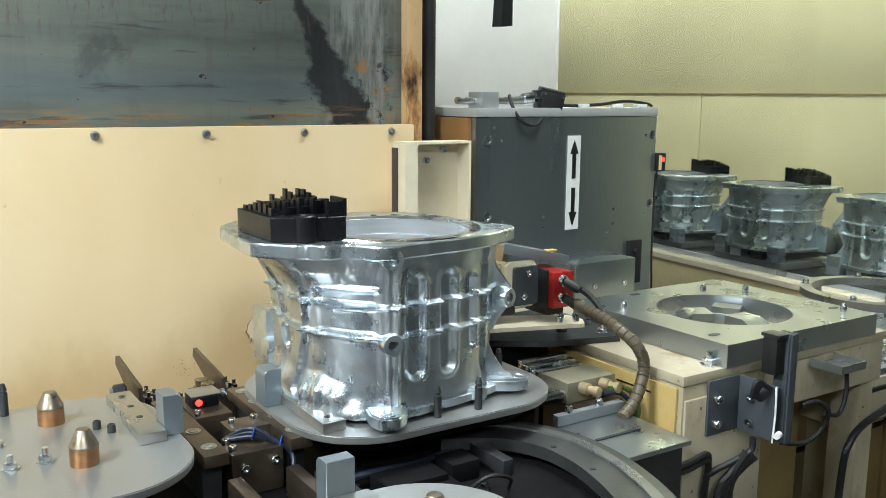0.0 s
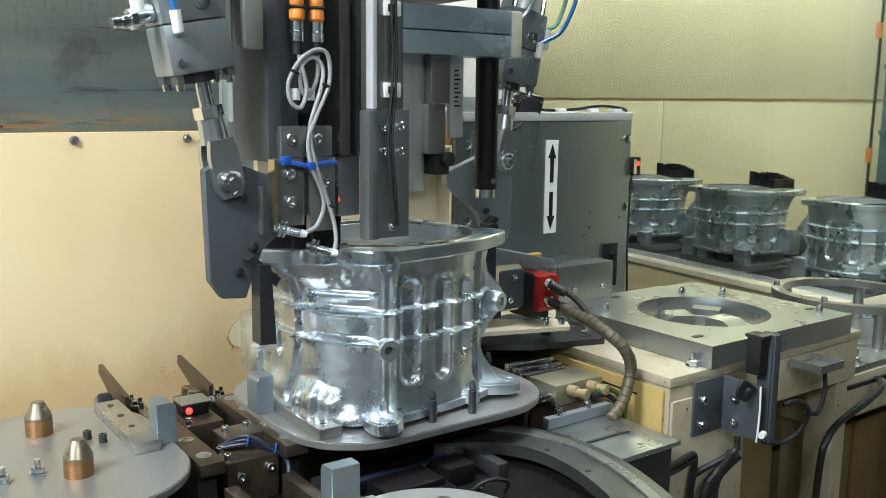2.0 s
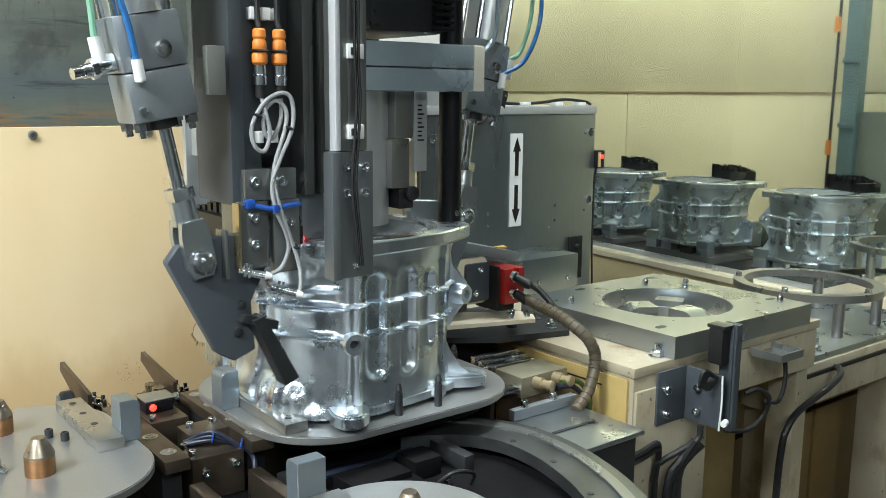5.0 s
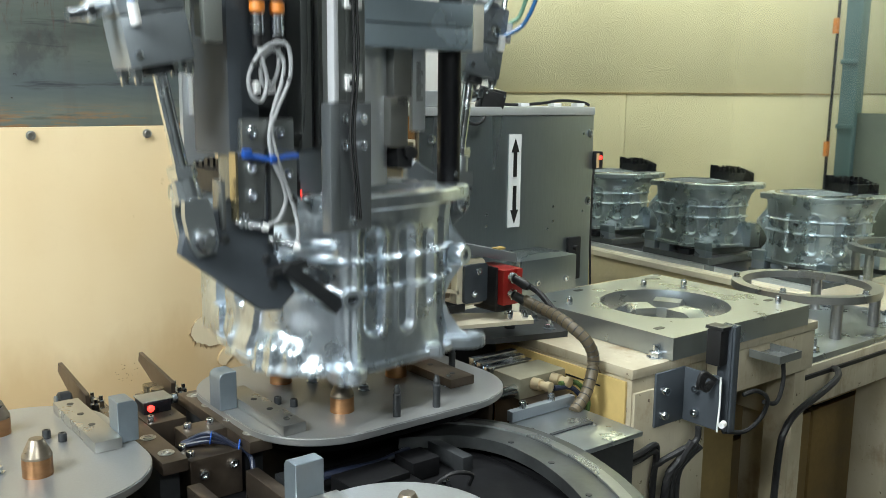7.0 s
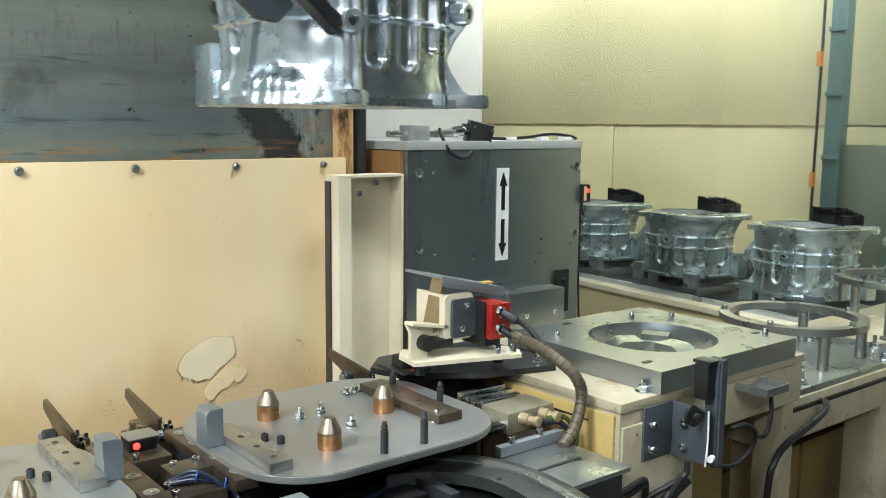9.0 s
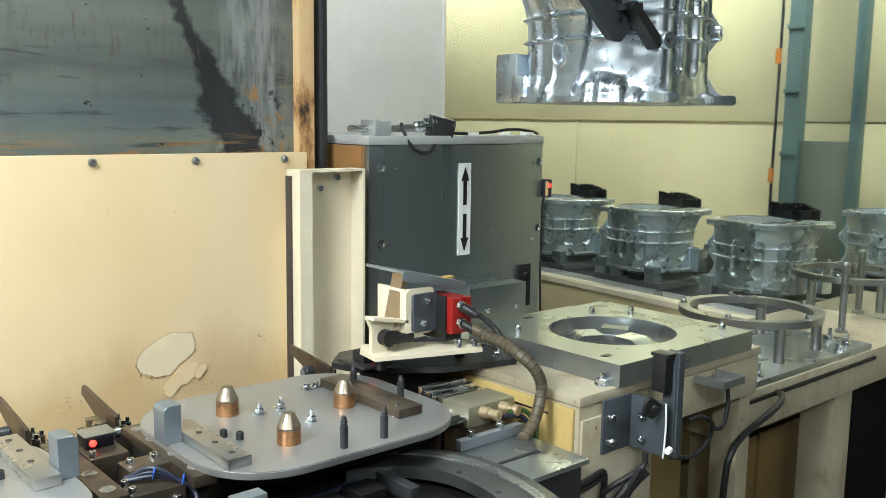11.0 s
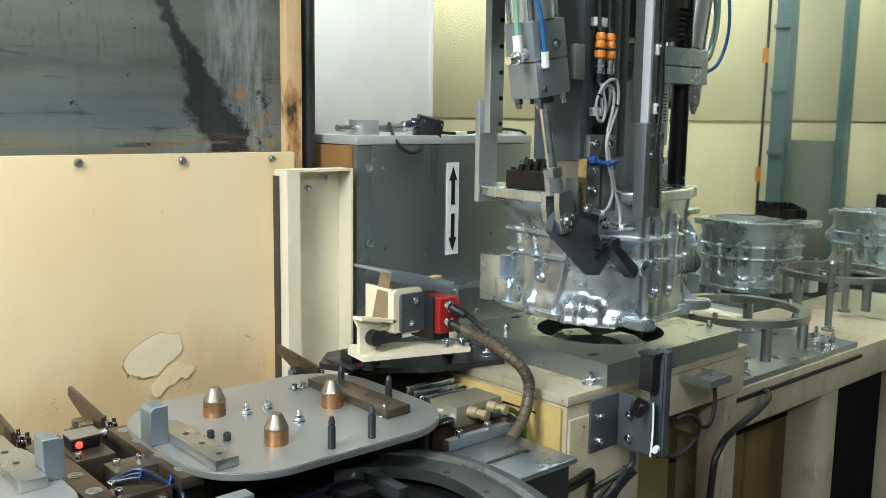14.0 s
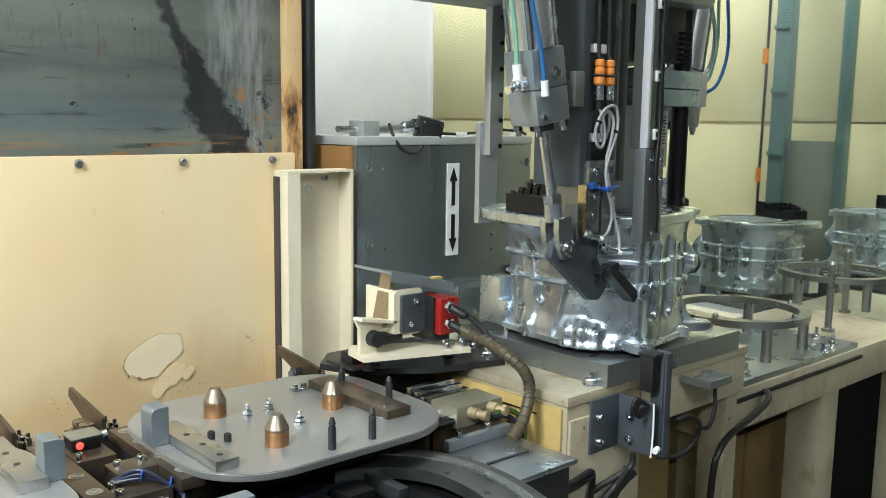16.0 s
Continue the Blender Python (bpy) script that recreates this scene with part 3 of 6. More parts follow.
def base_radius(a, z):
    n = len(CTRL)
    k = max(i for i in range(n) if CTRL[i][0] <= a)
    nxt = CTRL[(k + 1) % n][0] + (360 if k == n - 1 else 0)
    t = (a - CTRL[k][0]) / (nxt - CTRL[k][0])
    row = [cat(*(CTRL[(k + d) % n][i + 1] for d in (-1, 0, 1, 2)), t) for i in range(7)]
    z = min(max(z, 0), 0.25)
    j = max(i for i in range(6) if ZL[i] <= z)
    u = (z - ZL[j]) / (ZL[j + 1] - ZL[j])
    u = u * u * (3 - 2 * u) if j < 3 else u
    return row[j] * (1 - u) + row[j + 1] * u


def step(x, lo, hi):
    t = min(max((x - lo) / (hi - lo), 0), 1)
    return t * t * (3 - 2 * t)


POCKETS = [(260.5, 0.052, 0.218, 6.0), (281.5, 0.052, 0.218, 5.6), (300, 0.08, 0.205, 3.6), (12, 0.05, 0.2, 7), (40, 0.05, 0.2, 7), (70, 0.05, 0.2, 7), (100, 0.05, 0.19, 7), (172, 0.075, 0.12, 5)]
RIBS = ((0.171, 0.0075), (0.124, 0.0085))


def casing_radius(a, z):
    r = base_radius(a, z)
    for c, z0, z1, half in POCKETS:
        d = abs((a - c + 180) % 360 - 180) / half
        zc, hz = (z0 + z1) / 2, (z1 - z0) / 2
        e = max(abs(z - zc) - (hz - half * 0.0031), 0) / (half * 0.0031)
        s = math.hypot(d, e)
        if s < 1.8:
            r += 0.0022 * math.exp(-((s - 1.14) / 0.22) ** 2) - 0.0095 * (1 - step(s, 0.6, 1.0))
    for zr, amp in RIBS:  # girth ribs, thin with a fillet
        r += amp * math.exp(-abs((z - zr) / 0.0027) ** 3) + 0.0014 * math.exp(-((z - zr) / 0.007) ** 2)
    for c, amp, wd in ((197, 0.010, 1.5), (166, 0.006, 1.6), (250, 0.005, 1.1), (311, 0.006, 1.6), (148, 0.008, 2.0), (350, 0.006, 2)):
        bend = 55 * (z - 0.12) - 300 * (z - 0.12) ** 2 if c == 197 else 0
        r += amp * math.exp(-abs(((a - c - bend + 180) % 360 - 180) / wd) ** 2.5) * step(z, 0.0, 0.03)
    if 206 < a < 243:  # stepped cross ribs beside the front corner
        w = step(a, 206, 210) * (1 - step(a, 238, 243))
        r += w * (0.006 * math.exp(-abs((z - 0.198) / 0.003) ** 3) - 0.006 * step(z, 0.172, 0.178) * (1 - step(z, 0.188, 0.196)) - 0.004 * step(z, 0.128, 0.134) * (1 - step(z, 0.16, 0.17)))
    for c, amp, top, wd in ((200, 0.015, 0.062, 5.0), (209.5, 0.017, 0.066, 4.6), (219, 0.014, 0.058, 5.2), (230, 0.009, 0.035, 5.5), (164, 0.012, 0.05, 6.0)):
        r += amp * math.exp(-(((a - c + 180) % 360 - 180) / wd) ** 2) * (1 - step(z, top - 0.03, top))
    q = (math.cos(radians(a)), math.sin(radians(a)))
    r += 0.004 * math.exp(-((a - 228) / 9) ** 2 - ((z - 0.222) / 0.016) ** 2) * noise.noise((q[0] * 30, q[1] * 30, z * 80))
    return r + 0.0012 * noise.noise((q[0] * 7, q[1] * 7, z * 36))


def skin(bm):
    na, nz = 360, 130
    rings = []
    for j in range(nz + 1):
        z = 0.25 * j / nz
        ring = []
        for i in range(na):
            a = 360 * i / na
            r = casing_radius(a, z)
            ring.append(bm.verts.new((r * math.cos(radians(a)), r * math.sin(radians(a)), z)))
        rings.append(ring)
    for a, b in zip(rings, rings[1:]):
        for k in range(na):
            bm.faces.new((a[k], a[(k + 1) % na], b[(k + 1) % na], b[k]))
    bm.faces.new(rings[0][::-1])


FLANGE = [(-0.215, 0.145), (-0.227, 0.11), (-0.240, -0.03), (-0.238, -0.055), (-0.222, -0.075), (-0.195, -0.105), (-0.175, -0.112), (-0.16, -0.132), (-0.13, -0.135), (-0.115, -0.155), (-0.098, -0.178), (-0.075, -0.184), (-0.03, -0.176), (0.05, -0.168), (0.11, -0.155), (0.15, -0.138),
          (0.19, -0.118), (0.204, -0.10), (0.20, -0.08), (0.178, -0.02), (0.17, 0.06), (0.15, 0.12), (0.10, 0.17), (0.02, 0.19), (-0.08, 0.195), (-0.17, 0.185)]


def casing(label):
    c = thing("gearbox_casing", (0, 0, 0), label, "casing", "gearbox casings")
    bm = B(); skin(bm)
    body = part("body", bm, CAST, c, smooth=50)
    # top flange with the machined bore
    bm = B()
    out = [Vector((*p, 0)) for p in FLANGE]
    out = smooth_path(out + [out[0]], 5)[:-1]
    n = len(out)
    cx, cy, rb = 0.012, -0.018, 0.131
    def ring(rad, z):
        vs = []
        for p in out:
            a = math.atan2(p.y - cy, p.x - cx)
            vs.append(bm.verts.new((cx + rad * math.cos(a), cy + rad * math.sin(a), z)))
        return vs
    o0 = [bm.verts.new((p.x * 0.985, p.y * 0.985, 0.243)) for p in out]
    o1 = [bm.verts.new((p.x, p.y, 0.246)) for p in out]
    o2 = [bm.verts.new((p.x, p.y, 0.2625)) for p in out]
    o3 = [bm.verts.new((p.x * 0.99, p.y * 0.99, 0.265)) for p in out]
    i0 = ring(rb + 0.004, 0.265); i1 = ring(rb, 0.262); i2 = ring(rb, 0.235); i3 = ring(rb - 0.001, 0.233); i4 = ring(rb - 0.014, 0.05)
    loops = [o0, o1, o2, o3, i0, i1, i2, i3, i4]
    for a, b in zip(loops, loops[1:]):
        for k in range(n):
            bm.faces.new((a[k], a[(k + 1) % n], b[(k + 1) % n], b[k]))
    bm.faces.new(i4)
    bmesh.ops.recalc_face_normals(bm, faces=bm.faces[:])
    fl = part("top_flange", bm, CAST, c, "machined top flange round the bore", smooth=30)
    for a in range(0, 360, 24):
        r = 0.141
        bm = B(); lathe(bm, (cx + r * math.cos(radians(a)), cy + r * math.sin(radians(a)), 0.2673), ((0.005, 0), (0.005, 0.0006), (0.003, 0.0007)), 12)
        part("bolt_hole", bm, DARK_STEEL if a % 48 else MACHINED, fl)
    bm = B(); lathe(bm, (cx, cy, 0), ((rb - 0.0008, 0.262), (rb - 0.0008, 0.236), (rb - 0.009, 0.2355), (rb - 0.009, 0.2), (rb - 0.0125, 0.1995), (rb - 0.0125, 0.1)), 96)
    for fc in [fc for fc in bm.faces if len(fc.verts) > 4]:
        bm.faces.remove(fc)
    part("bore", bm, MIRROR_ALU, c, "bright turned bore", smooth=30)
    bm = B(); lathe(bm, (cx, cy, 0), ((rb + 0.0005, 0.2625), (rb + 0.0005, 0.2672), (rb + 0.0185, 0.2672), (rb + 0.0195, 0.2652)), 96)
    for fc in [fc for fc in bm.faces if len(fc.verts) > 4]:
        bm.faces.remove(fc)
    part("bore_rim", bm, MACHINED, fl, "bright machined rim", smooth=30)
    # bosses
    for ang, z, r0, ln in ((246, 0.243, 0.192, 0.012), (246, 0.117, 0.194, 0.012), (327, 0.150, 0.222, 0.010), (20, 0.16, 0.185, 0.012), (110, 0.12, 0.185, 0.012)):
        d = Vector((math.cos(radians(ang)), math.sin(radians(ang)), 0))
        f = Vector((math.cos(radians(ang + (14 if ang < 300 else -40))), math.sin(radians(ang + (14 if ang < 300 else -40))), 0))
        at = d * (r0 - 0.02) + Vector((0, 0, z))
        bm = B(); lathe(bm, at, ((0.018, 0), (0.0165, ln + 0.012), (0.0155, ln + 0.0135), (0.0085, ln + 0.0135), (0.0075, ln + 0.004)), 22, f)
        b = part("boss", bm, CAST, c)
        bm = B(); lathe(bm, at + f * (ln + 0.003), ((0.0074, 0), (0.0074, 0.0015), (0.004, 0.002)), 14, f)
        part("thread", bm, DARK_STEEL, b)
    m = pose(0, 0, 0, 0, 0, 327)
    bm = B(); prism(bm, [(0.17, 0.243), (0.19, 0.235), (0.198, 0.2), (0.222, 0.168), (0.224, 0.142), (0.20, 0.11), (0.186, 0.08), (0.17, 0.08)], -0.005, 0.005, "xz", m=m)
    bmesh.ops.bevel(bm, geom=bm.edges[:], offset=0.002, segments=1, affect="EDGES")
    part("web", bm, CAST, c)
    # base flange and feet
    bm = B()
    pts = []
    for a in range(0, 360, 4):
        r = base_radius(a, 0.0) + 0.004 + 0.004 * math.sin(radians(a * 6))
        pts.append((r * math.cos(radians(a)), r * math.sin(radians(a))))
    prism(bm, pts, 0.001, 0.012)
    part("base_flange", bm, CAST, c)
    for ang, r, s in ((245, 0.226, 0.036), (321, 0.244, 0.034), (300, 0.19, 0.02), (60, 0.2, 0.03), (120, 0.205, 0.03)):
        m = pose(0, 0, 0, 0, 0, ang)
        bm = B(); prism(bm, [(r - 0.07, -s), (r - 0.01, -s * 0.75), (r + 0.008, -s * 0.4), (r + 0.012, 0), (r + 0.008, s * 0.4), (r - 0.01, s * 0.75), (r - 0.07, s)], 0.0, 0.02, m=m)
        bmesh.ops.bevel(bm, geom=bm.edges[:], offset=0.003, segments=2, affect="EDGES")
        lathe(bm, m @ Vector((r - 0.008, 0, 0.02)), ((0.012, -0.002), (0.012, 0.0012), (0.007, 0.0012), (0.006, -0.001)), 16)
        # web from foot up to the body
        prism(bm, [(r - 0.065, 0.01), (r - 0.014, 0.018), (r - 0.032, 0.028), (r - 0.05, 0.055), (r - 0.065, 0.09)], -0.005, 0.005, "xz", m=m)
        part("foot", bm, CAST, c)
    # side pad
    bm = B(); box(bm, -0.135, -0.085, 0.16, 0.225, 0.0, 0.105, 0.006); box(bm, -0.145, -0.1, 0.13, 0.17, 0.0, 0.06, 0.012)
    part("side_pad", bm, CAST, c, "flat machined side pad")
    valve_block(c)
    return c


def valve_block(c):
    """The black moulded block on the flange: a low body, a round nose, rows of toothed ribs and a tall end plate."""
    x0, x1, y0, y1, z = -0.214, -0.108, -0.1, 0.07, 0.2655
    bm = B()
    prism(bm, [(x0, y1), (x0, y0 + 0.035), (x0 + 0.03, y0 + 0.012), (x0 + 0.05, y0 + 0.008), (x1, y0), (x1, y1)], z, z + 0.036)
    lathe(bm, (x0 + 0.047, y0 + 0.014, z), ((0.017, 0), (0.017, 0.038), (0.0155, 0.0395), (0.011, 0.0395), (0.0105, 0.037)), 22)
    bmesh.ops.bevel(bm, geom=[e for e in bm.edges if len(e.link_faces) == 2 and e.calc_face_angle(0) > 1.0], offset=0.0012, segments=1, affect="EDGES")
    b = part("cover_block", bm, BLOCK_BLACK, c, "black ribbed plastic cover block")
    for k in range(5):
        x = x0 + 0.010 + 0.0205 * k
        top = 0.044 + 0.0045 * min(k, 3)
        lo, pitch = y0 + 0.05 - 0.004 * k, 0.0205
        pts = [(lo, z + 0.0342)]
        for j in range(6):
            q = lo + pitch * j
            h = z + top + 0.0055 * math.sin(0.9 * j + k)
            pts += [(q, h + 0.003), (q + 0.012, h + 0.003), (q + 0.012, h - 0.011), (q + pitch, h - 0.011)]
        pts.append((lo + pitch * 6, z + 0.0342))
        bm = B(); prism(bm, pts, x - 0.002, x + 0.002, "yz")
        part("rib", bm, BLOCK_BLACK, b)
        for j in range(5):
            q = lo + 0.012 + pitch * 1.1 * j
            bm = B(); box(bm, x + 0.003, x + 0.0165, q - 0.006, q + 0.006, z + 0.0342, z + top - 0.006 + 0.004 * ((j + k) % 2), 0.001)
            part("terminal", bm, BLOCK_BLACK, b)
    bm = B(); box(bm, x1 - 0.003, x1 + 0.003, y0 + 0.004, y0 + 0.05, z + 0.0342, z + 0.062, 0.001)
    box(bm, x1 - 0.03, x1 - 0.0035, y0 + 0.004, y0 + 0.010, z + 0.0342, z + 0.058, 0.001)
    part("end_plate", bm, BLOCK_BLACK, b)


# ---- fixture table ----
def fixture():
    f = thing("fixture_table", (1.36, 1.06, 0), "cream machine table with a bored steel fixture plate", "table")
    bm = B(); box(bm, 1.035, 1.26, 0.86, 1.42, 0.60, 0.925, 0.004)
    part("body", bm, CREAM_PLAIN, f)
    bm = B(); box(bm, 1.2605, 1.66, 0.86, 0.99, 0.835, 0.925, 0.004)
    part("front_beam", bm, CREAM_PLAIN, f)
    bm = B(); box(bm, 1.2605, 1.66, 1.05, 1.42, 0.3, 0.925, 0.004)
    part("rear_body", bm, surface("tan_enamel", (0.33, 0.24, 0.10), 0.5, var=0.15, patch=5), f)
    bm = B(); box(bm, 1.032, 1.664, 0.857, 1.43, 0.926, 0.945, 0.002)
    part("top_sheet", bm, CREAM_PLAIN, f)
    # bored plate
    bm = B()
    n = 72
    sq = []
    x0, x1, y0, y1, cx, cy = 1.137, 1.608, 0.85, 1.275, 1.362, 1.05
    def on_edge(a):
        dx, dy = math.cos(a), math.sin(a)
        t = min(((x1 - cx) if dx > 0 else (x0 - cx)) / dx if abs(dx) > 1e-9 else 9, ((y1 - cy) if dy > 0 else (y0 - cy)) / dy if abs(dy) > 1e-9 else 9)
        return cx + dx * t, cy + dy * t
    angs = sorted([2 * math.pi * k / n for k in range(n)] + [math.atan2(y - cy, x - cx) % (2 * math.pi) for x in (x0, x1) for y in (y0, y1)])
    outer, inner = [on_edge(a) for a in angs], [(cx + 0.14 * math.cos(a), cy + 0.14 * math.sin(a)) for a in angs]
    rows = [[bm.verts.new((*p, z)) for p in ps] for ps, z in ((outer, 0.946), (outer, 0.99), (inner, 0.99), (inner, 0.946))]
    for a, b in zip(rows, rows[1:] + rows[:1]):
        for k in range(len(angs)):
            j = (k + 1) % len(angs)
            bm.faces.new((a[k], a[j], b[j], b[k]))
    bmesh.ops.recalc_face_normals(bm, faces=bm.faces[:])
    p = part("fixture_plate", bm, DULL_STEEL, f, "ground steel plate with a round bore", smooth=25)
    for x, y in ((1.18, 1.163), (1.542, 1.136), (1.46, 1.19), (1.565, 0.90)):
        bm = B(); lathe(bm, (x, y, 0.99), ((0.007, 0), (0.007, 0.012), (0.0055, 0.015), (0.003, 0.018)), 16)
        part("pin", bm, BRIGHT, p)
    for x, y in ((1.175, 0.915), (1.575, 0.93), (1.30, 1.25)):
        bm = B(); prism(bm, rounded(x - 0.014, x + 0.014, y - 0.007, y + 0.007, 0.0065, 4), 0.9902, 0.9908)
        part("slot", bm, DARK_STEEL, p)
    for k in range(3):
        m = pose(cx, cy, 0, 0, 0, 30 + 120 * k)
        bm = B(); box(bm, 0.028, 0.118, -0.03, 0.03, 0.9455, 0.972, 0.002, m=m)
        prism(bm, [(0.03, 0.9722), (0.03, 0.986), (0.075, 0.986), (0.10, 0.9722)], -0.03, 0.03, "xz", m=m)
        part("chuck_jaw", bm, DULL_STEEL, f)
    for at in ((1.13, 0.885, 0.945), (1.09, 1.35, 0.945)):
        screw(f, at, (0, 0, 1), 0.013, 0.014, BRIGHT, True, 0.012, "hex_bolt")
    for x0, x1, top in ((1.05, 1.13, 0.599), (1.615, 1.66, 0.834)):
        for y in (0.875, 1.34):
            bm = B(); box(bm, x0, x1, y, y + 0.07, 0, top if y < 1 else 0.2995, 0.003)
            part("leg", bm, CREAM_PLAIN, f)
    bm = B(); box(bm, 1.028, 1.0345, 0.87, 1.42, 0.66, 0.92, 0.002)
    sc = part("side_cover", bm, surface("yellow_side_paint", (0.62, 0.45, 0.17), 0.45, var=0.12, patch=7), f, "yellow side cover with slots")
    for y in (0.93, 1.09, 1.25):
        bm = B(); box(bm, 1.0268, 1.0279, y, y + 0.09, 0.896, 0.899)
        part("slot", bm, INK, sc)
    bm = B(); box(bm, 1.036, 1.255, 0.852, 0.8595, 0.63, 0.90, 0.003)
    part("front_cover", bm, CREAM_PLAIN, f)

    s = thing("side_beam", (2.1, 0.95, 0), "cream steel transfer beam on legs", "beam")
    bm = B(); box(bm, 1.67, 3.4, 0.94, 1.40, 0.69, 0.795, 0.004)
    part("beam", bm, CREAM_PLAIN, s)
    bm = B(); box(bm, 1.76, 2.45, 0.945, 1.40, 0.796, 0.812, 0.002)
    p = part("plate", bm, DULL_STEEL, s)
    for x, y in ((1.80, 0.97), (1.86, 0.97), (2.30, 0.97), (2.36, 0.98), (2.40, 1.05)):
        screw(p, (x, y, 0.812), (0, 0, 1), 0.011, 0.014, BRIGHT, True, 0.02, "hex_bolt")
    bm = B(); box(bm, 1.75, 2.46, 0.9325, 0.9395, 0.765, 0.775, 0.001)
    part("seam", bm, INK, s)
    for x in (1.69, 2.25, 2.9):
        bm = B(); box(bm, x, x + 0.11, 0.95, 1.05, 0, 0.69, 0.004)
        part("leg", bm, CREAM_PLAIN, s)


def steel_ring(at, r, label):
    x, y, z = at
    g = thing("locating_ring", (x, y, z - 0.1125), label, "ring", "locating rings")
    bm = B(); lathe(bm, (x, y, z), ((r, -0.02), (r, 0.0), (r - 0.03, 0.0), (r - 0.03, -0.02)), 56)
    for fc in [fc for fc in bm.faces if len(fc.verts) > 4]:
        bm.faces.remove(fc)
    part("ring", bm, GROUND_STEEL, g, smooth=40)
    for k in range(5):
        a = radians(20 + 72 * k)
        bm = B(); rod(bm, (x + (r - 0.015) * math.cos(a), y + (r - 0.015) * math.sin(a), z - 0.1125), (x + (r - 0.015) * math.cos(a), y + (r - 0.015) * math.sin(a), z - 0.02), 0.015, 14)
        part("post", bm, GROUND_STEEL, g)
        bm = B(); hex_bolt(bm, (x + (r - 0.015) * math.cos(a + 0.5), y + (r - 0.015) * math.sin(a + 0.5), z), (0, 0, 1), 0.008, 0.012)
        part("hex_bolt", bm, BRIGHT, g)
    return g


# ---- far conveyor ----
def far_conveyor():
    c = thing("roller_conveyor", (3.09, 1.99, 0), "long cream conveyor frame with bright steel rails", "conveyor")
    m = pose(3.09, 1.99, 0, 0, 0, -5)
    bm = B(); box(bm, -0.235, 0.35, -0.55, 4.6, 0.0, 0.705, 0.004, m=m)
    part("frame", bm, surface("warm_cream", (0.66, 0.56, 0.33), 0.42, var=0.08), c)
    bm = B(); prism(bm, [(-0.245, 0.7055), (-0.245, 0.728), (-0.238, 0.735), (-0.20, 0.735), (-0.193, 0.728), (-0.193, 0.7055)], -0.55, 4.6, "xz", m=m)
    part("rail", bm, IVORY, c, "pale cream folded rail")
    bm = B(); box(bm, -0.19, -0.172, -0.55, 4.6, 0.7055, 0.752, 0.003, m=m)
    part("inner_rail", bm, ALU, c, "bright aluminium inner rail")
    bm = B(); box(bm, -0.165, 0.3, -0.55, 4.6, 0.7055, 0.745, 0.004, m=m)
    part("bed", bm, DARK_STEEL, c)
    bm = B(); box(bm, 0.31, 0.33, -0.55, 4.6, 0.706, 0.86, 0.004, m=m)
    part("back_rail", bm, SHEET, c)
    d = thing("roller_conveyor", (3.9, 1.5, 0), "short dark conveyor beside the enclosure wall", "conveyor")
    bm = B(); box(bm, 3.62, 4.18, 0.6, 1.95, 0.0, 0.72, 0.004)
    part("frame", bm, SHEET, d)
    bm = B(); box(bm, 3.64, 4.16, 0.6, 1.95, 0.7205, 0.745, 0.004)
    part("bed", bm, DARK_STEEL, d)
    spots = [(m @ Vector((0.0, 0.24 + 0.58 * k, 0)), -5) for k in range(-1, 5)] + [(Vector((3.87, 1.5, 0)), 0)]
    for w, turn in spots:
        q = thing("carrier", (w.x, w.y, 0.745), "dull grey steel carrier under a casing", "carrier", "carriers on the far conveyor")
        mm = pose(w.x, w.y, 0, 0, 0, turn)
        bm = B(); box(bm, -0.16, 0.16, -0.19, 0.19, 0.7455, 0.775, 0.003, m=mm); box(bm, -0.12, 0.13, -0.14, 0.14, 0.7755, 0.812, 0.003, m=mm)
        part("plate", bm, SHEET, q)
        for x, y, h in ((-0.15, -0.15, 0.838), (-0.15, -0.06, 0.80), (-0.15, 0.05, 0.835), (-0.15, 0.14, 0.85), (0.12, 0.0, 0.83)):
            bm = B(); box(bm, x - 0.022, x + 0.02, y - 0.03, y + 0.03, 0.7755, h, 0.003, m=mm)
            part("block", bm, STOP_STEEL if y != -0.06 else DARK_STEEL, q)
    return spots


def guard_pane():
    """The hazy clear guard between the beam and the far conveyor."""
    m, n, l, b = nodes_of("hazy_polycarbonate")
    b.inputs["Base Color"].default_value = (0.75, 0.80, 0.765, 1)
    b.inputs["Transmission Weight"].default_value = 1.0
    b.inputs["IOR"].default_value = 1.45
    l.new(span(n, l, noise_tex(n, l, 1.2, 3), 0.3, 0.7, 0.022, 0.034), b.inputs["Roughness"])
    g = thing("safety_screen", (2.62, 2.2, 0.86), "hazy clear polycarbonate safety screen before the far conveyor", "screen")
    at = pose(2.68, 2.0, 0, 0, 0, -5)
    bm = B(); box(bm, -0.002, 0.002, -1.9, 4.4, 0.86, 3.0, m=at)
    part("pane", bm, m, g).visible_shadow = False
    for y in (-1.9, 4.41):
        bm = B(); box(bm, -0.02, 0.02, y - 0.04, y - 0.002, 0.0, 3.0, 0.003, m=at)
        part("post", bm, TEAL, g)


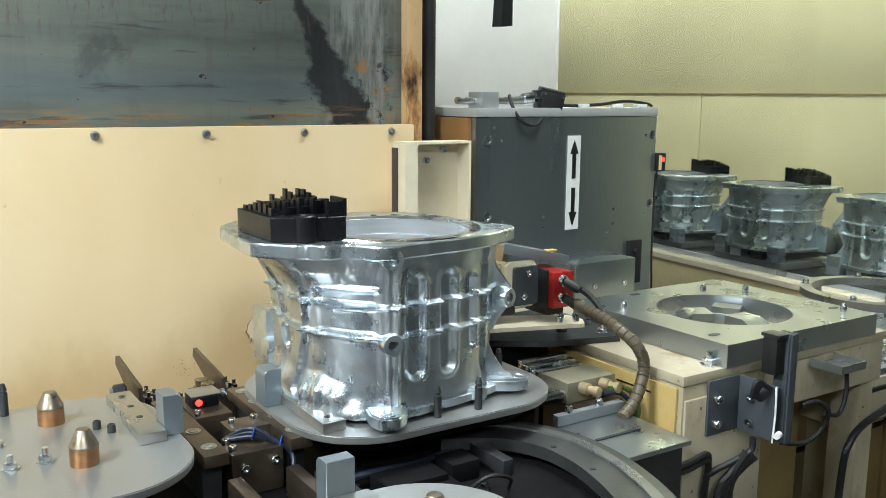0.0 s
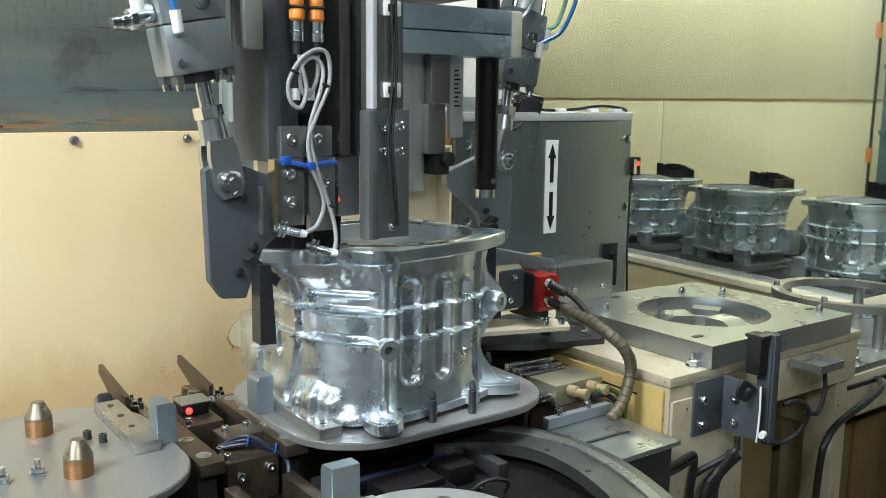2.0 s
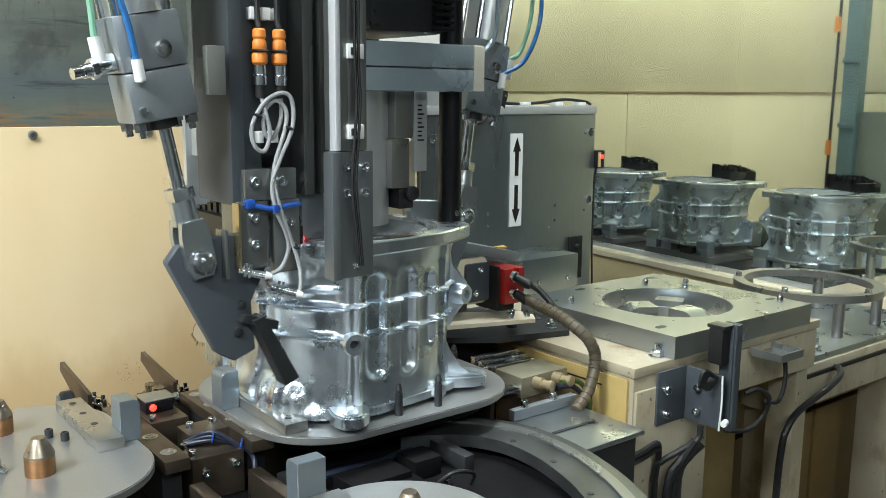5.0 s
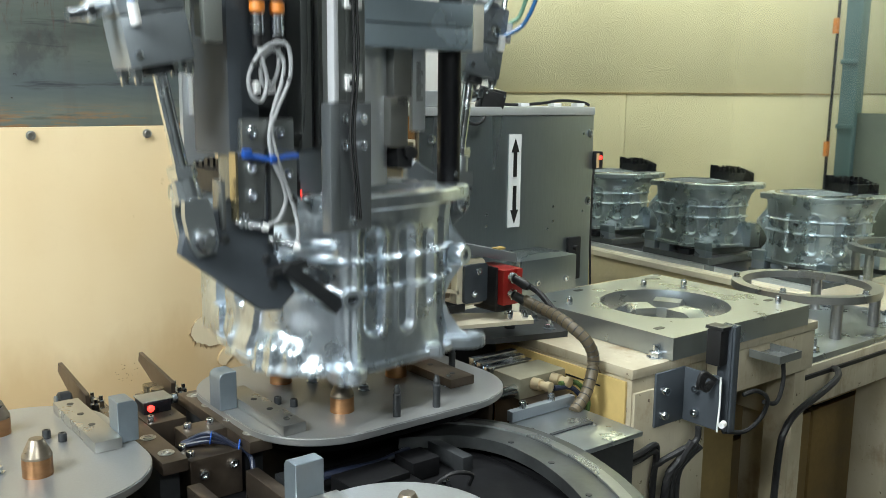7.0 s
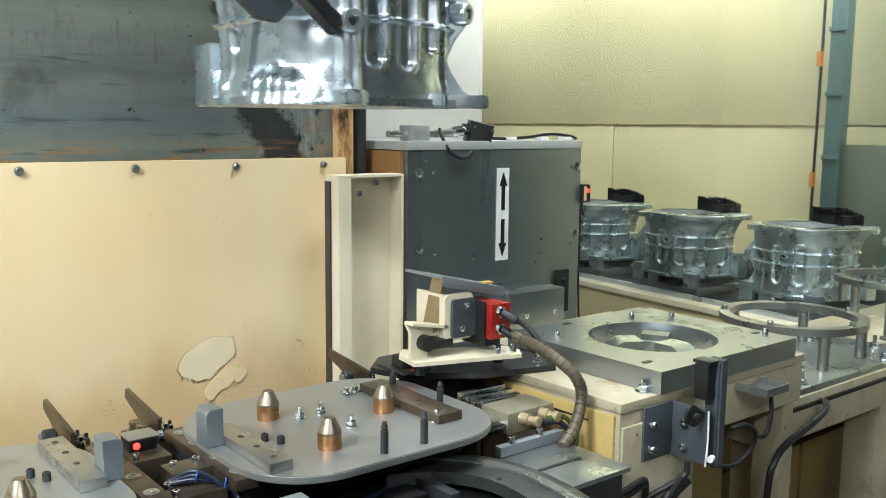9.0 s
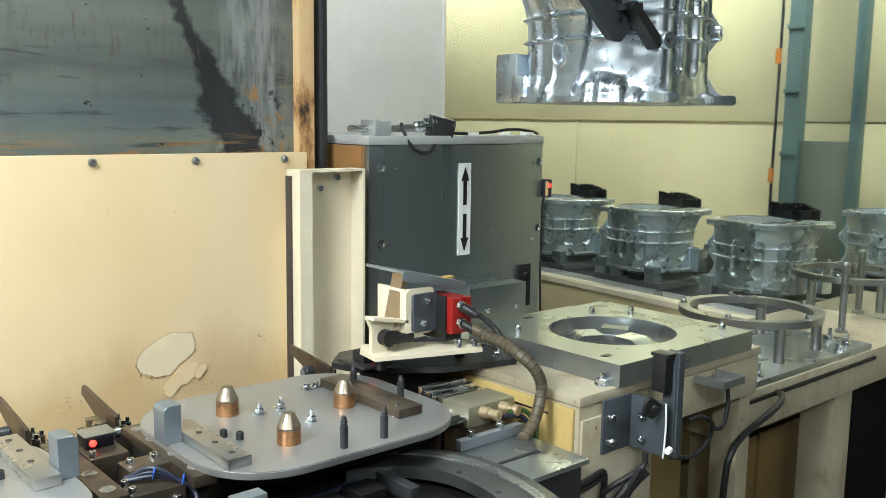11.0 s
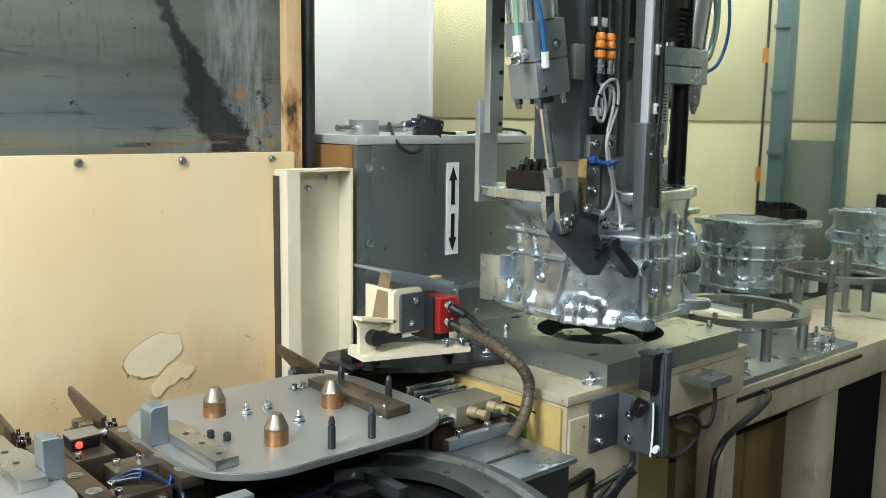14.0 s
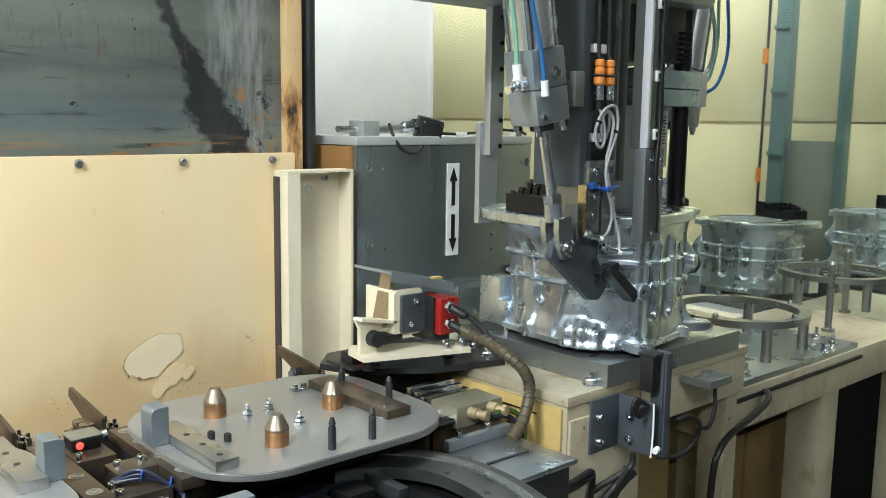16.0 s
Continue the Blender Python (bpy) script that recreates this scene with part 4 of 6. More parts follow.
# ---- conveyor mechanisms ----
def carousel():
    c = thing("carousel_base", (0.0, 0.8, 0), "black oily conveyor base under the pallets", "conveyor")
    bm = B(); box(bm, -1.5, 0.70, -0.1, 1.42, 0.84, 0.858, 0.003)
    part("deck", bm, BLACK, c)
    bm = B(); box(bm, -1.45, 0.66, 0.0, 1.38, 0.0, 0.839)
    part("plinth", bm, BLACK, c)
    for x in (0.197, 0.325):  # guide strips between two pallets
        bm = B(); box(bm, x, x + 0.036, 0.965, 1.235, 0.922, 0.94, 0.0015)
        s = part("guide_strip", bm, BROWN_STEEL, c, "brown oiled steel strip with screws")
        for y in (1.0, 1.07, 1.15, 1.21):
            bm = B(); lathe(bm, (x + 0.018, y, 0.9402), ((0.0115, 0.0), (0.0115, 0.0006), (0.0100, 0.0008), (0.0098, 0.0002), (0.0072, 0.0002), (0.0068, 0.0016), (0.0042, 0.0018), (0.0040, 0.0004), (0.0, 0.0003)), 18)
            part("screw", bm, GROUND_STEEL, s)
        bm = B(); box(bm, x + 0.004, x + 0.032, 0.99, 1.21, 0.859, 0.9215)
        part("spacer", bm, DARK_STEEL, s)
    for x in (0.225, 0.312):  # upright plates lower down
        bm = B(); box(bm, x, x + 0.02, 0.80, 0.955, 0.859, 0.905, 0.002)
        part("upright_plate", bm, BROWN_STEEL, c)
    for x, y, w, d, h in ((0.42, 0.84, 0.10, 0.06, 0.03), (0.54, 0.86, 0.05, 0.05, 0.03), (0.50, 0.80, 0.03, 0.06, 0.02)):
        bm = B(); box(bm, x, x + w, y, y + d, 0.859, 0.859 + h, 0.002)
        part("cover", bm, BLACK, c)
    for x, y in ((0.40, 0.90), (0.46, 0.90), (0.60, 0.93), (0.66, 0.97), (0.36, 0.86), (0.57, 0.82)):
        screw(c, (x, y, 0.8585), (0, 0, 1), 0.007, 0.012, BRIGHT, True, 0.006, "hex_bolt")
    for pts, rad in (([(0.36, 0.93, 0.875), (0.44, 0.915, 0.882), (0.52, 0.925, 0.874), (0.60, 0.95, 0.87)], 0.006), ([(0.40, 0.80, 0.866), (0.46, 0.78, 0.874), (0.50, 0.79, 0.868)], 0.004)):
        bm = B(); tube(bm, pts, rad)
        part("hose", bm, NAVY, c)
    for b in ((0.345, 0.375, 0.80, 0.93, 0.8585, 0.90), (0.62, 0.64, 0.84, 0.95, 0.8585, 0.885)):
        bm = B(); box(bm, *b, 0.002)
        part("rib_plate", bm, DARK_STEEL, c)
    bm = B(); lathe(bm, (0.515, 0.775, 0.888), ((0.003, 0), (0.003, 0.002), (0.001, 0.003)), 10)
    part("indicator", bm, LED_RED, c, "small glowing red indicator")
    bm = B(); tube(bm, [(0.50, 0.79, 0.87), (0.53, 0.76, 0.91), (0.57, 0.76, 0.90), (0.60, 0.80, 0.862)], 0.003)
    part("cable", bm, RUBBER, c)

    s = thing("light_sensor", (0.27, 1.19, 0.86), "black optical sensor with a glowing red lens", "sensor")
    bm = B(); box(bm, 0.238, 0.298, 1.13, 1.245, 0.859, 0.936, 0.002)
    part("mount", bm, BROWN_STEEL, s)
    bm = B(); box(bm, 0.246, 0.290, 1.172, 1.212, 0.9365, 0.954, 0.0015)
    part("body", bm, BLOCK_BLACK, s)
    bm = B(); box(bm, 0.246, 0.296, 1.175, 1.220, 0.9544, 0.9560, 0.0005); box(bm, 0.2945, 0.2962, 1.19, 1.216, 0.938, 0.9560, 0.0005)
    part("cover", bm, DULL_STEEL, s)
    bm = B(); lathe(bm, (0.256, 1.1695, 0.947), ((0.0055, 0), (0.0055, 0.002), (0.003, 0.004)), 16, (0, -1, 0))
    part("lens", bm, LED_RED, s, "glowing red lens")
    bm = B(); lathe(bm, (0.297, 1.19, 0.949), ((0.008, 0), (0.008, 0.008), (0.005, 0.009)), 16, (1, 0, 0))
    part("barrel", bm, BRIGHT, s)
    for x, y in ((0.245, 1.14), (0.245, 1.235), (0.285, 1.21)):
        screw(s, (x, y, 0.9365), (0, 0, 1), 0.005, 0.01)

    v = thing("stop_valve", (0.29, 1.03, 0.86), "oily steel stopper block with dark hoses and blue ties", "valve")
    bm = B(); box(bm, 0.243, 0.322, 0.985, 1.04, 0.859, 0.925, 0.002)
    part("block", bm, BROWN_STEEL, v)
    bm = B(); box(bm, 0.262, 0.325, 1.041, 1.09, 0.859, 0.94, 0.002)
    part("rear_block", bm, BROWN_STEEL, v)
    for x, z in ((0.262, 0.902), (0.308, 0.907)):
        screw(v, (x, 0.985, z), (0, -1, 0), 0.007, 0.007)
    for x, y, z in ((0.25, 1.0, 0.925), (0.25, 1.03, 0.925), (0.275, 1.07, 0.94), (0.31, 1.07, 0.94)):
        screw(v, (x, y, z), (0, 0, 1), 0.006, 0.009)
    for k in range(3):
        bm = B(); tube(bm, [(0.255, 1.035 + 0.004 * k, 0.93), (0.285, 1.015, 0.936 + 0.006 * k), (0.315, 1.0 - 0.003 * k, 0.928), (0.335, 0.985, 0.91), (0.33, 0.965, 0.88 - 0.004 * k)], 0.0038)
        part("hose", bm, NAVY, v)
    for p in ((0.287, 1.014, 0.941), (0.322, 0.995, 0.926)):
        bm = B(); lathe(bm, p, ((0.0095, -0.0012), (0.0105, 0), (0.0095, 0.0012)), 14, (1, -0.5, -0.2))
        part("cable_tie", bm, BLUE, v, "blue cable tie")

    for x, y in ((0.195, 1.30), (0.332, 1.28), (0.785, 1.31)):  # guide flags by the panel
        g = thing("guide_flag", (x, y, 0.858), "bent brown steel guide flag with a roller", "guide", "guide flags")
        bm = B(); prism(bm, [(y, 0.912), (y, 0.944), (y + 0.005, 0.946), (y + 0.155, 0.962), (y + 0.16, 0.945), (y + 0.11, 0.928), (y + 0.05, 0.905), (y + 0.01, 0.905)], x, x + 0.007, "yz")
        part("flag", bm, BROWN_STEEL, g)
        bm = B(); box(bm, x - 0.03, x + 0.05, y + 0.01, y + 0.10, 0.859, 0.904, 0.002)
        part("foot", bm, BROWN_STEEL, g)
        if x != 0.332:
            bm = B(); lathe(bm, (x - 0.02, y + 0.05, 0.928), ((0.010, -0.011), (0.0135, -0.008), (0.0135, 0.008), (0.010, 0.011), (0.0, 0.0111)), 20, (1, 0, 0))
            ro = part("roller", bm, DARK_STEEL, g)
            bm = B(); lathe(bm, (x - 0.032, y + 0.05, 0.928), ((0.0, -0.003), (0.0085, -0.003), (0.0085, 0.0), (0.0, 0.001)), 16, (1, 0, 0))
            part("hub", bm, STOP_STEEL, ro)
        else:
            for bx, by in ((x - 0.014, y + 0.03), (x - 0.018, y + 0.055)):
                bm = B(); rod(bm, (bx, by, 0.9042), (bx, by, 0.912), 0.014, 6); rod(bm, (bx, by, 0.9122), (bx, by, 0.917), 0.016, 18); rod(bm, (bx, by, 0.9172), (bx, by, 0.931), 0.012, 18)
                part("nut", bm, surface("yellow_zinc_nut", (0.60, 0.52, 0.36), 0.25, 0.9) if by < y + 0.04 else bpy.data.materials["yellow_zinc_nut"], g)
        for dx, dy in ((0.022, 0.02), (0.035, 0.035), (0.028, 0.06)):
            screw(g, (x + dx, y + dy, 0.904), (0, 0, 1), 0.007, 0.016, BRIGHT, True, 0.008, "hex_bolt")

    r = thing("curved_rail", (0.73, 0.75, 0), "worn bright steel curved guide rail", "rail")
    path = smooth_path([(0.60, 0.99, 0), (0.69, 0.935, 0), (0.735, 0.86, 0), (0.742, 0.78, 0), (0.728, 0.70, 0), (0.695, 0.61, 0), (0.63, 0.50, 0), (0.54, 0.42, 0)], 6)
    lft, rgt = [], []
    for a, b in zip(path, path[1:]):
        d = (b - a).normalized()
        nrm = Vector((-d.y, d.x, 0))
        lft.append(a + nrm * 0.043); rgt.append(a - nrm * 0.043)
    bm = B(); prism(bm, [(p.x, p.y) for p in lft + rgt[::-1]], 0.872, 0.892)
    part("rail", bm, surface("worn_rail_steel", (0.15, 0.16, 0.16), 0.38, 0.85, var=0.15, grain=90, patch=9), r)
    bm = B(); prism(bm, [(p.x * 0.99 + 0.004, p.y) for p in [a * 0.8 + b * 0.2 for a, b in zip(lft, rgt)] + [a * 0.6 + b * 0.4 for a, b in zip(lft, rgt)][::-1]], 0.8922, 0.896)
    part("wear_strip", bm, SHEET, r)
    bm = B(); prism(bm, [(p.x, p.y) for p in [a * 0.75 + b * 0.25 for a, b in zip(lft, rgt)] + [a * 0.25 + b * 0.75 for a, b in zip(lft, rgt)][::-1]], 0.0, 0.8715)
    part("support", bm, BLACK, r)
    for k in (14, 22, 30):
        p = rgt[k] * 0.85 + lft[k] * 0.15
        bm = B(); lathe(bm, (p.x, p.y, 0.8922), ((0.005, 0), (0.005, 0.001), (0.003, 0.0012)), 12)
        part("screw", bm, DARK_STEEL, r)

    p = thing("cover_plate", (0.88, 0.85, 0), "bright steel cover plate with a slot on a bracket", "plate")
    bm = B(); box(bm, 0.80, 0.955, 0.765, 0.935, 0.866, 0.875, 0.002)
    part("plate", bm, DULL_STEEL, p)
    bm = B(); box(bm, 0.81, 0.95, 0.78, 0.93, 0.0, 0.8655)
    part("bracket", bm, DARK_STEEL, p)
    bm = B(); box(bm, 0.815, 0.915, 0.842, 0.849, 0.8752, 0.8775, 0.001)
    part("slot", bm, DARK_STEEL, p)
    bm = B(); box(bm, 0.80, 0.955, 0.925, 0.94, 0.8755, 0.895, 0.002)
    part("lip", bm, GREY_CAST, p)
    for x in (0.83, 0.90):
        screw(p, (x, 0.932, 0.895), (0, 0, 1), 0.007, 0.012)

    y = thing("pneumatic_cylinder", (0.93, 1.03, 0), "grey pneumatic cylinder with brass fittings and hoses", "cylinder")
    bm = B(); box(bm, 0.872, 0.99, 0.985, 1.06, 0.885, 0.925, 0.003)
    part("body", bm, OLIVE, y)
    bm = B(); box(bm, 0.875, 0.985, 0.96, 1.055, 0.0, 0.8845)
    part("stand", bm, BROWN_STEEL, y)
    for k, yy in enumerate((1.07, 1.093, 1.116)):
        bm = B(); box(bm, 0.872, 0.985, yy, yy + 0.017, 0.885, 0.924 + 0.004 * k, 0.002)
        part("slide_bar", bm, BRIGHT, y)
    for yy in (1.0, 1.04):
        bm = B(); rod(bm, (0.80, yy, 0.90), (0.875, yy, 0.90), 0.012, 18)
        part("piston_rod", bm, BRIGHT, y)
    for x in (0.905, 0.955):
        bm = B(); lathe(bm, (x, 0.985, 0.912), ((0.011, 0), (0.011, 0.018), (0.008, 0.019), (0.008, 0.03), (0.010, 0.031), (0.010, 0.04), (0.006, 0.042)), 16, (0.2, -1, 0))
        part("fitting", bm, surface("brass", (0.62, 0.50, 0.32), 0.36, 0.7), y, "brass fitting")
    for x, m2, dz in ((0.96, NAVY, 0.0), (0.975, surface("olive_hose", (0.06, 0.11, 0.03), 0.4), 0.006)):
        bm = B(); tube(bm, [(x - 0.03, 0.955, 0.905 + dz), (x + 0.01, 0.95, 0.90 + dz), (x + 0.03, 0.94, 0.875), (x + 0.03, 0.94, 0.84)], 0.005)
        part("hose", bm, m2, y)
    bm = B(); box(bm, 0.793, 0.803, 0.98, 1.15, 0.0, 0.93, 0.002)
    part("end_plate", bm, BROWN_STEEL, y)


def scanner():
    s = thing("code_scanner", (0.96, 1.2, 0.86), "red and black machine vision scanner on a cream bracket", "scanner")
    bm = B(); prism(bm, [(0.80, 1.30), (0.83, 1.225), (0.96, 1.135), (1.12, 1.09), (1.15, 1.13), (1.15, 1.36), (0.86, 1.36)], 0.946, 0.958)
    part("base_plate", bm, DARK_STEEL, s)
    bm = B(); box(bm, 0.90, 1.02, 1.2, 1.34, 0.0, 0.9455)
    part("column", bm, BLACK, s)
    bm = B(); prism(bm, [(0.799, 1.15), (1.012, 1.08), (1.032, 1.108), (1.03, 1.15), (0.84, 1.25), (0.81, 1.215)], 0.992, 1.0)
    prism(bm, [(0.811, 1.0), (0.850, 1.0), (0.850, 1.032), (0.855, 1.039), (0.885, 1.039), (0.885, 1.060), (0.803, 1.075), (0.800, 1.07), (0.811, 1.05)], 1.176, 1.186, "xz")
    prism(bm, [(0.800, 1.07), (0.803, 1.075), (0.885, 1.060), (0.885, 1.054)], 1.158, 1.1755, "xz")
    part("bracket", bm, IVORY, s, "cream painted bracket")
    bm = B(); rod(bm, (0.838, 1.155, 1.03), (0.838, 1.1755, 1.03), 0.0155, 18); box(bm, 0.845, 0.90, 1.156, 1.20, 1.016, 1.034, 0.004)
    part("clamp", bm, RUBBER, s)
    for x, y in ((0.85, 1.20), (1.04, 1.18)):
        bm = B(); rod(bm, (x, y, 0.958), (x, y, 0.992), 0.012, 12)
        part("spacer", bm, DARK_STEEL, s)
    bm = B(); prism(bm, rounded(0.878, 0.95, 1.028, 1.12, 0.012, 5), 1.158, 1.166, "xz"); box(bm, 0.878, 0.886, 1.166, 1.25, 1.02, 1.12, 0.002)
    part("side_bracket", bm, IVORY, s)
    bm = B(); prism(bm, rounded(0.892, 0.95, 1.034, 1.11, 0.006, 4), 1.150, 1.1575, "xz")
    pl = part("face_plate", bm, GREY_PAINT, s)
    for x, z in ((0.925, 1.096), (0.914, 1.052)):
        screw(pl, (x, 1.15, z), (0, -1, 0), 0.0065, 0.006)
    bm = B(); box(bm, 0.9505, 0.9565, 1.125, 1.21, 1.025, 1.104, 0.002); box(bm, 0.957, 1.0, 1.13, 1.2, 1.012, 1.0285, 0.002)
    part("body", bm, RUBBER, s)
    bm = B(); box(bm, 0.957, 1.008, 1.11, 1.2, 1.029, 1.100, 0.003)
    red = part("housing", bm, RED, s, "red anodised scanner housing")
    for z in (1.085, 1.052):
        bm = B(); lathe(bm, (0.976, 1.11, z), ((0.011, 0), (0.011, 0.008), (0.009, 0.009)), 16, (0.2, -1, -0.2))
        part("collar", bm, BRIGHT, red)
        bm = B(); lathe(bm, (0.978, 1.101, z - 0.002), ((0.009, 0), (0.010, 0.025), (0.007, 0.034)), 14, (0.4, -1, -0.45))
        part("plug", bm, RUBBER, red)
    bm = B(); box(bm, -0.084, 0.084, -0.05, 0.07, -0.003, 0.003, 0.001, m=pose(0.953, 1.21, 1.136, 0, 13, 0)); box(bm, -0.084, 0.084, -0.053, -0.0505, -0.016, 0.003, 0.0008, m=pose(0.953, 1.21, 1.136, 0, 13, 0))
    part("hood", bm, GREY_CAST, s, "bare steel hood")
    bm = B(); prism(bm, [(0.862, 1.045), (0.873, 1.045), (0.899, 1.146), (0.886, 1.149)], 1.175, 1.21, "xz")
    part("hood_side", bm, surface("tan_zinc", (0.42, 0.34, 0.24), 0.35, 0.8), s)
    bm = B(); box(bm, 0.985, 1.01, 1.165, 1.18, 1.1295, 1.134, 0.001)
    part("tag", bm, YELLOWED, s)
    for x, y in ((0.975, 1.11), (0.99, 1.125), (1.008, 1.10), (1.018, 1.115), (1.0, 1.145)):
        screw(s, (x, y, 1.0), (0, 0, 1), 0.006, 0.012)
    for x, y in ((1.10, 1.125), (1.125, 1.2)):
        screw(s, (x, y, 0.958), (0, 0, 1), 0.010, 0.012, BRIGHT, True, 0.008, "hex_bolt")
    k = thing("cable_conduit", (0.95, 0.95, 0.87), "brown ribbed conduit curving down from the scanner", "conduit")
    path = [(0.982, 1.082, 1.042), (0.988, 1.05, 1.034), (0.986, 1.0, 1.027), (0.985, 0.955, 1.014), (0.998, 0.928, 0.99), (1.012, 0.924, 0.952), (0.985, 0.914, 0.90), (0.943, 0.904, 0.875)]
    bm = B(); tube(bm, path, 0.0112, 12, n=10)
    part("sleeve", bm, LOOM, k)
    sp = smooth_path(path, 10)
    for i in range(8, len(sp) - 2, 3):
        bm = B(); lathe(bm, sp[i], ((0.0113, -0.0010), (0.0120, 0), (0.0113, 0.0010)), 12, tuple(sp[i + 1] - sp[i]))
        part("coil", bm, DARK_STEEL, k)
    bm = B(); tube(bm, [(0.985, 1.082, 1.075), (1.0, 1.06, 1.058), (1.004, 1.03, 1.036), (0.992, 1.0, 1.03)], 0.006)
    part("lead", bm, RUBBER, k)
    s.location.x -= 0.018
    k.location.x -= 0.012
    o = thing("limit_sensor", (0.82, 1.25, 0.95), "small black sensor with a red display on a plate", "sensor")
    bm = B(); box(bm, 0.79, 0.86, 1.20, 1.29, 0.962, 0.968, 0.002); box(bm, 0.83, 0.86, 1.24, 1.3, 0.9585, 0.962)
    part("plate", bm, DARK_STEEL, o)
    bm = B(); box(bm, 0.805, 0.85, 1.22, 1.26, 0.9685, 0.99, 0.003)
    part("body", bm, RUBBER, o)
    bm = B(); box(bm, 0.825, 0.832, 1.2175, 1.2195, 0.975, 0.983)
    part("display", bm, LED_RED, o)


def bracket_sensor():
    b = thing("sensor_bracket", (1.17, 0.82, 0.8), "slate grey angle bracket with an upright sensor rail", "bracket")
    bm = B()
    box(bm, 1.088, 1.176, 0.846, 0.8515, 0.825, 0.93, 0.002)
    box(bm, 1.170, 1.1757, 0.765, 0.846, 0.825, 0.93, 0.002)
    part("angle", bm, GREY_PAINT, b)
    for x, z in ((1.108, 0.895), (1.108, 0.848)):
        screw(b, (x, 0.846, z), (0, -1, 0), 0.0085, 0.012)
    for y, z in ((0.815, 0.895), (0.815, 0.848)):
        screw(b, (1.17, y, z), (-1, 0, 0), 0.0075, 0.010)
    bm = B(); box(bm, 1.178, 1.194, 0.762, 0.79, 0.815, 1.018, 0.002); box(bm, 1.1945, 1.202, 0.760, 0.792, 0.812, 1.018, 0.001); box(bm, 1.180, 1.192, 0.757, 0.7615, 0.815, 1.018, 0.001)
    part("rail", bm, GREY_PAINT, b)
    bm = B(); box(bm, 1.152, 1.1765, 0.768, 0.798, 0.945, 1.012, 0.002)
    part("sensor", bm, RUBBER, b)
    bm = B(); box(bm, 1.151, 1.182, 0.764, 0.802, 1.0125, 1.019, 0.001)
    part("cap", bm, DARK_STEEL, b)
    bm = B(); rod(bm, (1.169, 0.752, 0.845), (1.155, 0.748, 0.845), 0.006, 12); tube(bm, [(1.168, 0.764, 0.93), (1.167, 0.762, 0.88), (1.166, 0.764, 0.825)], 0.0019)
    part("clip", bm, PAPER, b)
    for k in range(4):
        bm = B(); tube(bm, [(1.16, 0.77, 0.926), (1.14 - 0.004 * k, 0.775, 0.935 + 0.003 * k), (1.135 - 0.004 * k, 0.78, 0.915), (1.15, 0.78, 0.905 + 0.004 * k), (1.165, 0.775, 0.92)], 0.0042)
        part("cable", bm, RUBBER, b)
    bm = B(); tube(bm, [(1.16, 0.80, 0.826), (1.155, 0.80, 0.80), (1.12, 0.815, 0.78), (1.09, 0.83, 0.762), (1.08, 0.835, 0.74), (1.08, 0.838, 0.60)], 0.006)
    part("cable", bm, RUBBER, b)
    for dz in (0, 0.012):
        bm = B(); tube(bm, [(0.96, 0.80, 0.80 + dz), (1.02, 0.82, 0.79 + dz), (1.07, 0.83, 0.79 + dz), (1.085, 0.835, 0.77 + dz), (1.08, 0.838, 0.72)], 0.006)
        part("cable", bm, RUBBER, b)
    for o in b.children:
        if o.name.split(".")[0] in ("rail", "sensor", "cap"):
            o.location = (0.014, 0.0, 0.004)
    t = thing("small_tray", (1.44, 0.82, 0.9), "dull steel drip tray fixed under the plate edge", "tray")
    bm = B(); box(bm, 1.39, 1.47, 0.785, 0.8515, 0.91, 0.914); box(bm, 1.39, 1.394, 0.785, 0.8515, 0.914, 0.926); box(bm, 1.466, 1.47, 0.785, 0.8515, 0.914, 0.926); box(bm, 1.39, 1.47, 0.781, 0.785, 0.91, 0.926)
    part("tray", bm, SHEET, t)
    bm = B(); tube(bm, [(1.30, 0.80, 0.86), (1.33, 0.79, 0.865), (1.37, 0.79, 0.84), (1.37, 0.80, 0.80), (1.33, 0.81, 0.775), (1.27, 0.82, 0.785)], 0.0045); tube(bm, [(1.45, 0.81, 0.91), (1.44, 0.80, 0.86), (1.42, 0.80, 0.82), (1.375, 0.80, 0.83)], 0.0045)
    part("cable", bm, RUBBER, t)
    w = thing("hanging_cable", (1.72, 0.8, 0), "black cable hanging down beside the beam leg", "cable")
    bm = B(); tube(bm, [(1.90, 0.938, 0.770), (1.85, 0.90, 0.785), (1.79, 0.868, 0.784), (1.717, 0.86, 0.768), (1.609, 0.86, 0.740), (1.565, 0.86, 0.708), (1.548, 0.86, 0.66), (1.54, 0.86, 0.5), (1.54, 0.86, 0.0)], 0.008)
    part("cable", bm, RUBBER, w)
    h = thing("hose_bundle", (1.09, 0.80, 0), "dark hoses bending down under the angle bracket", "hose")
    for k in range(3):
        bm = B(); tube(bm, [(1.145 + 0.012 * k, 0.80, 0.80 - 0.006 * k), (1.125 + 0.012 * k, 0.812, 0.765), (1.10 + 0.014 * k, 0.818, 0.735), (1.092 + 0.016 * k, 0.818, 0.66), (1.095 + 0.016 * k, 0.82, 0.4)], 0.008)
        part("hose", bm, RUBBER, h)


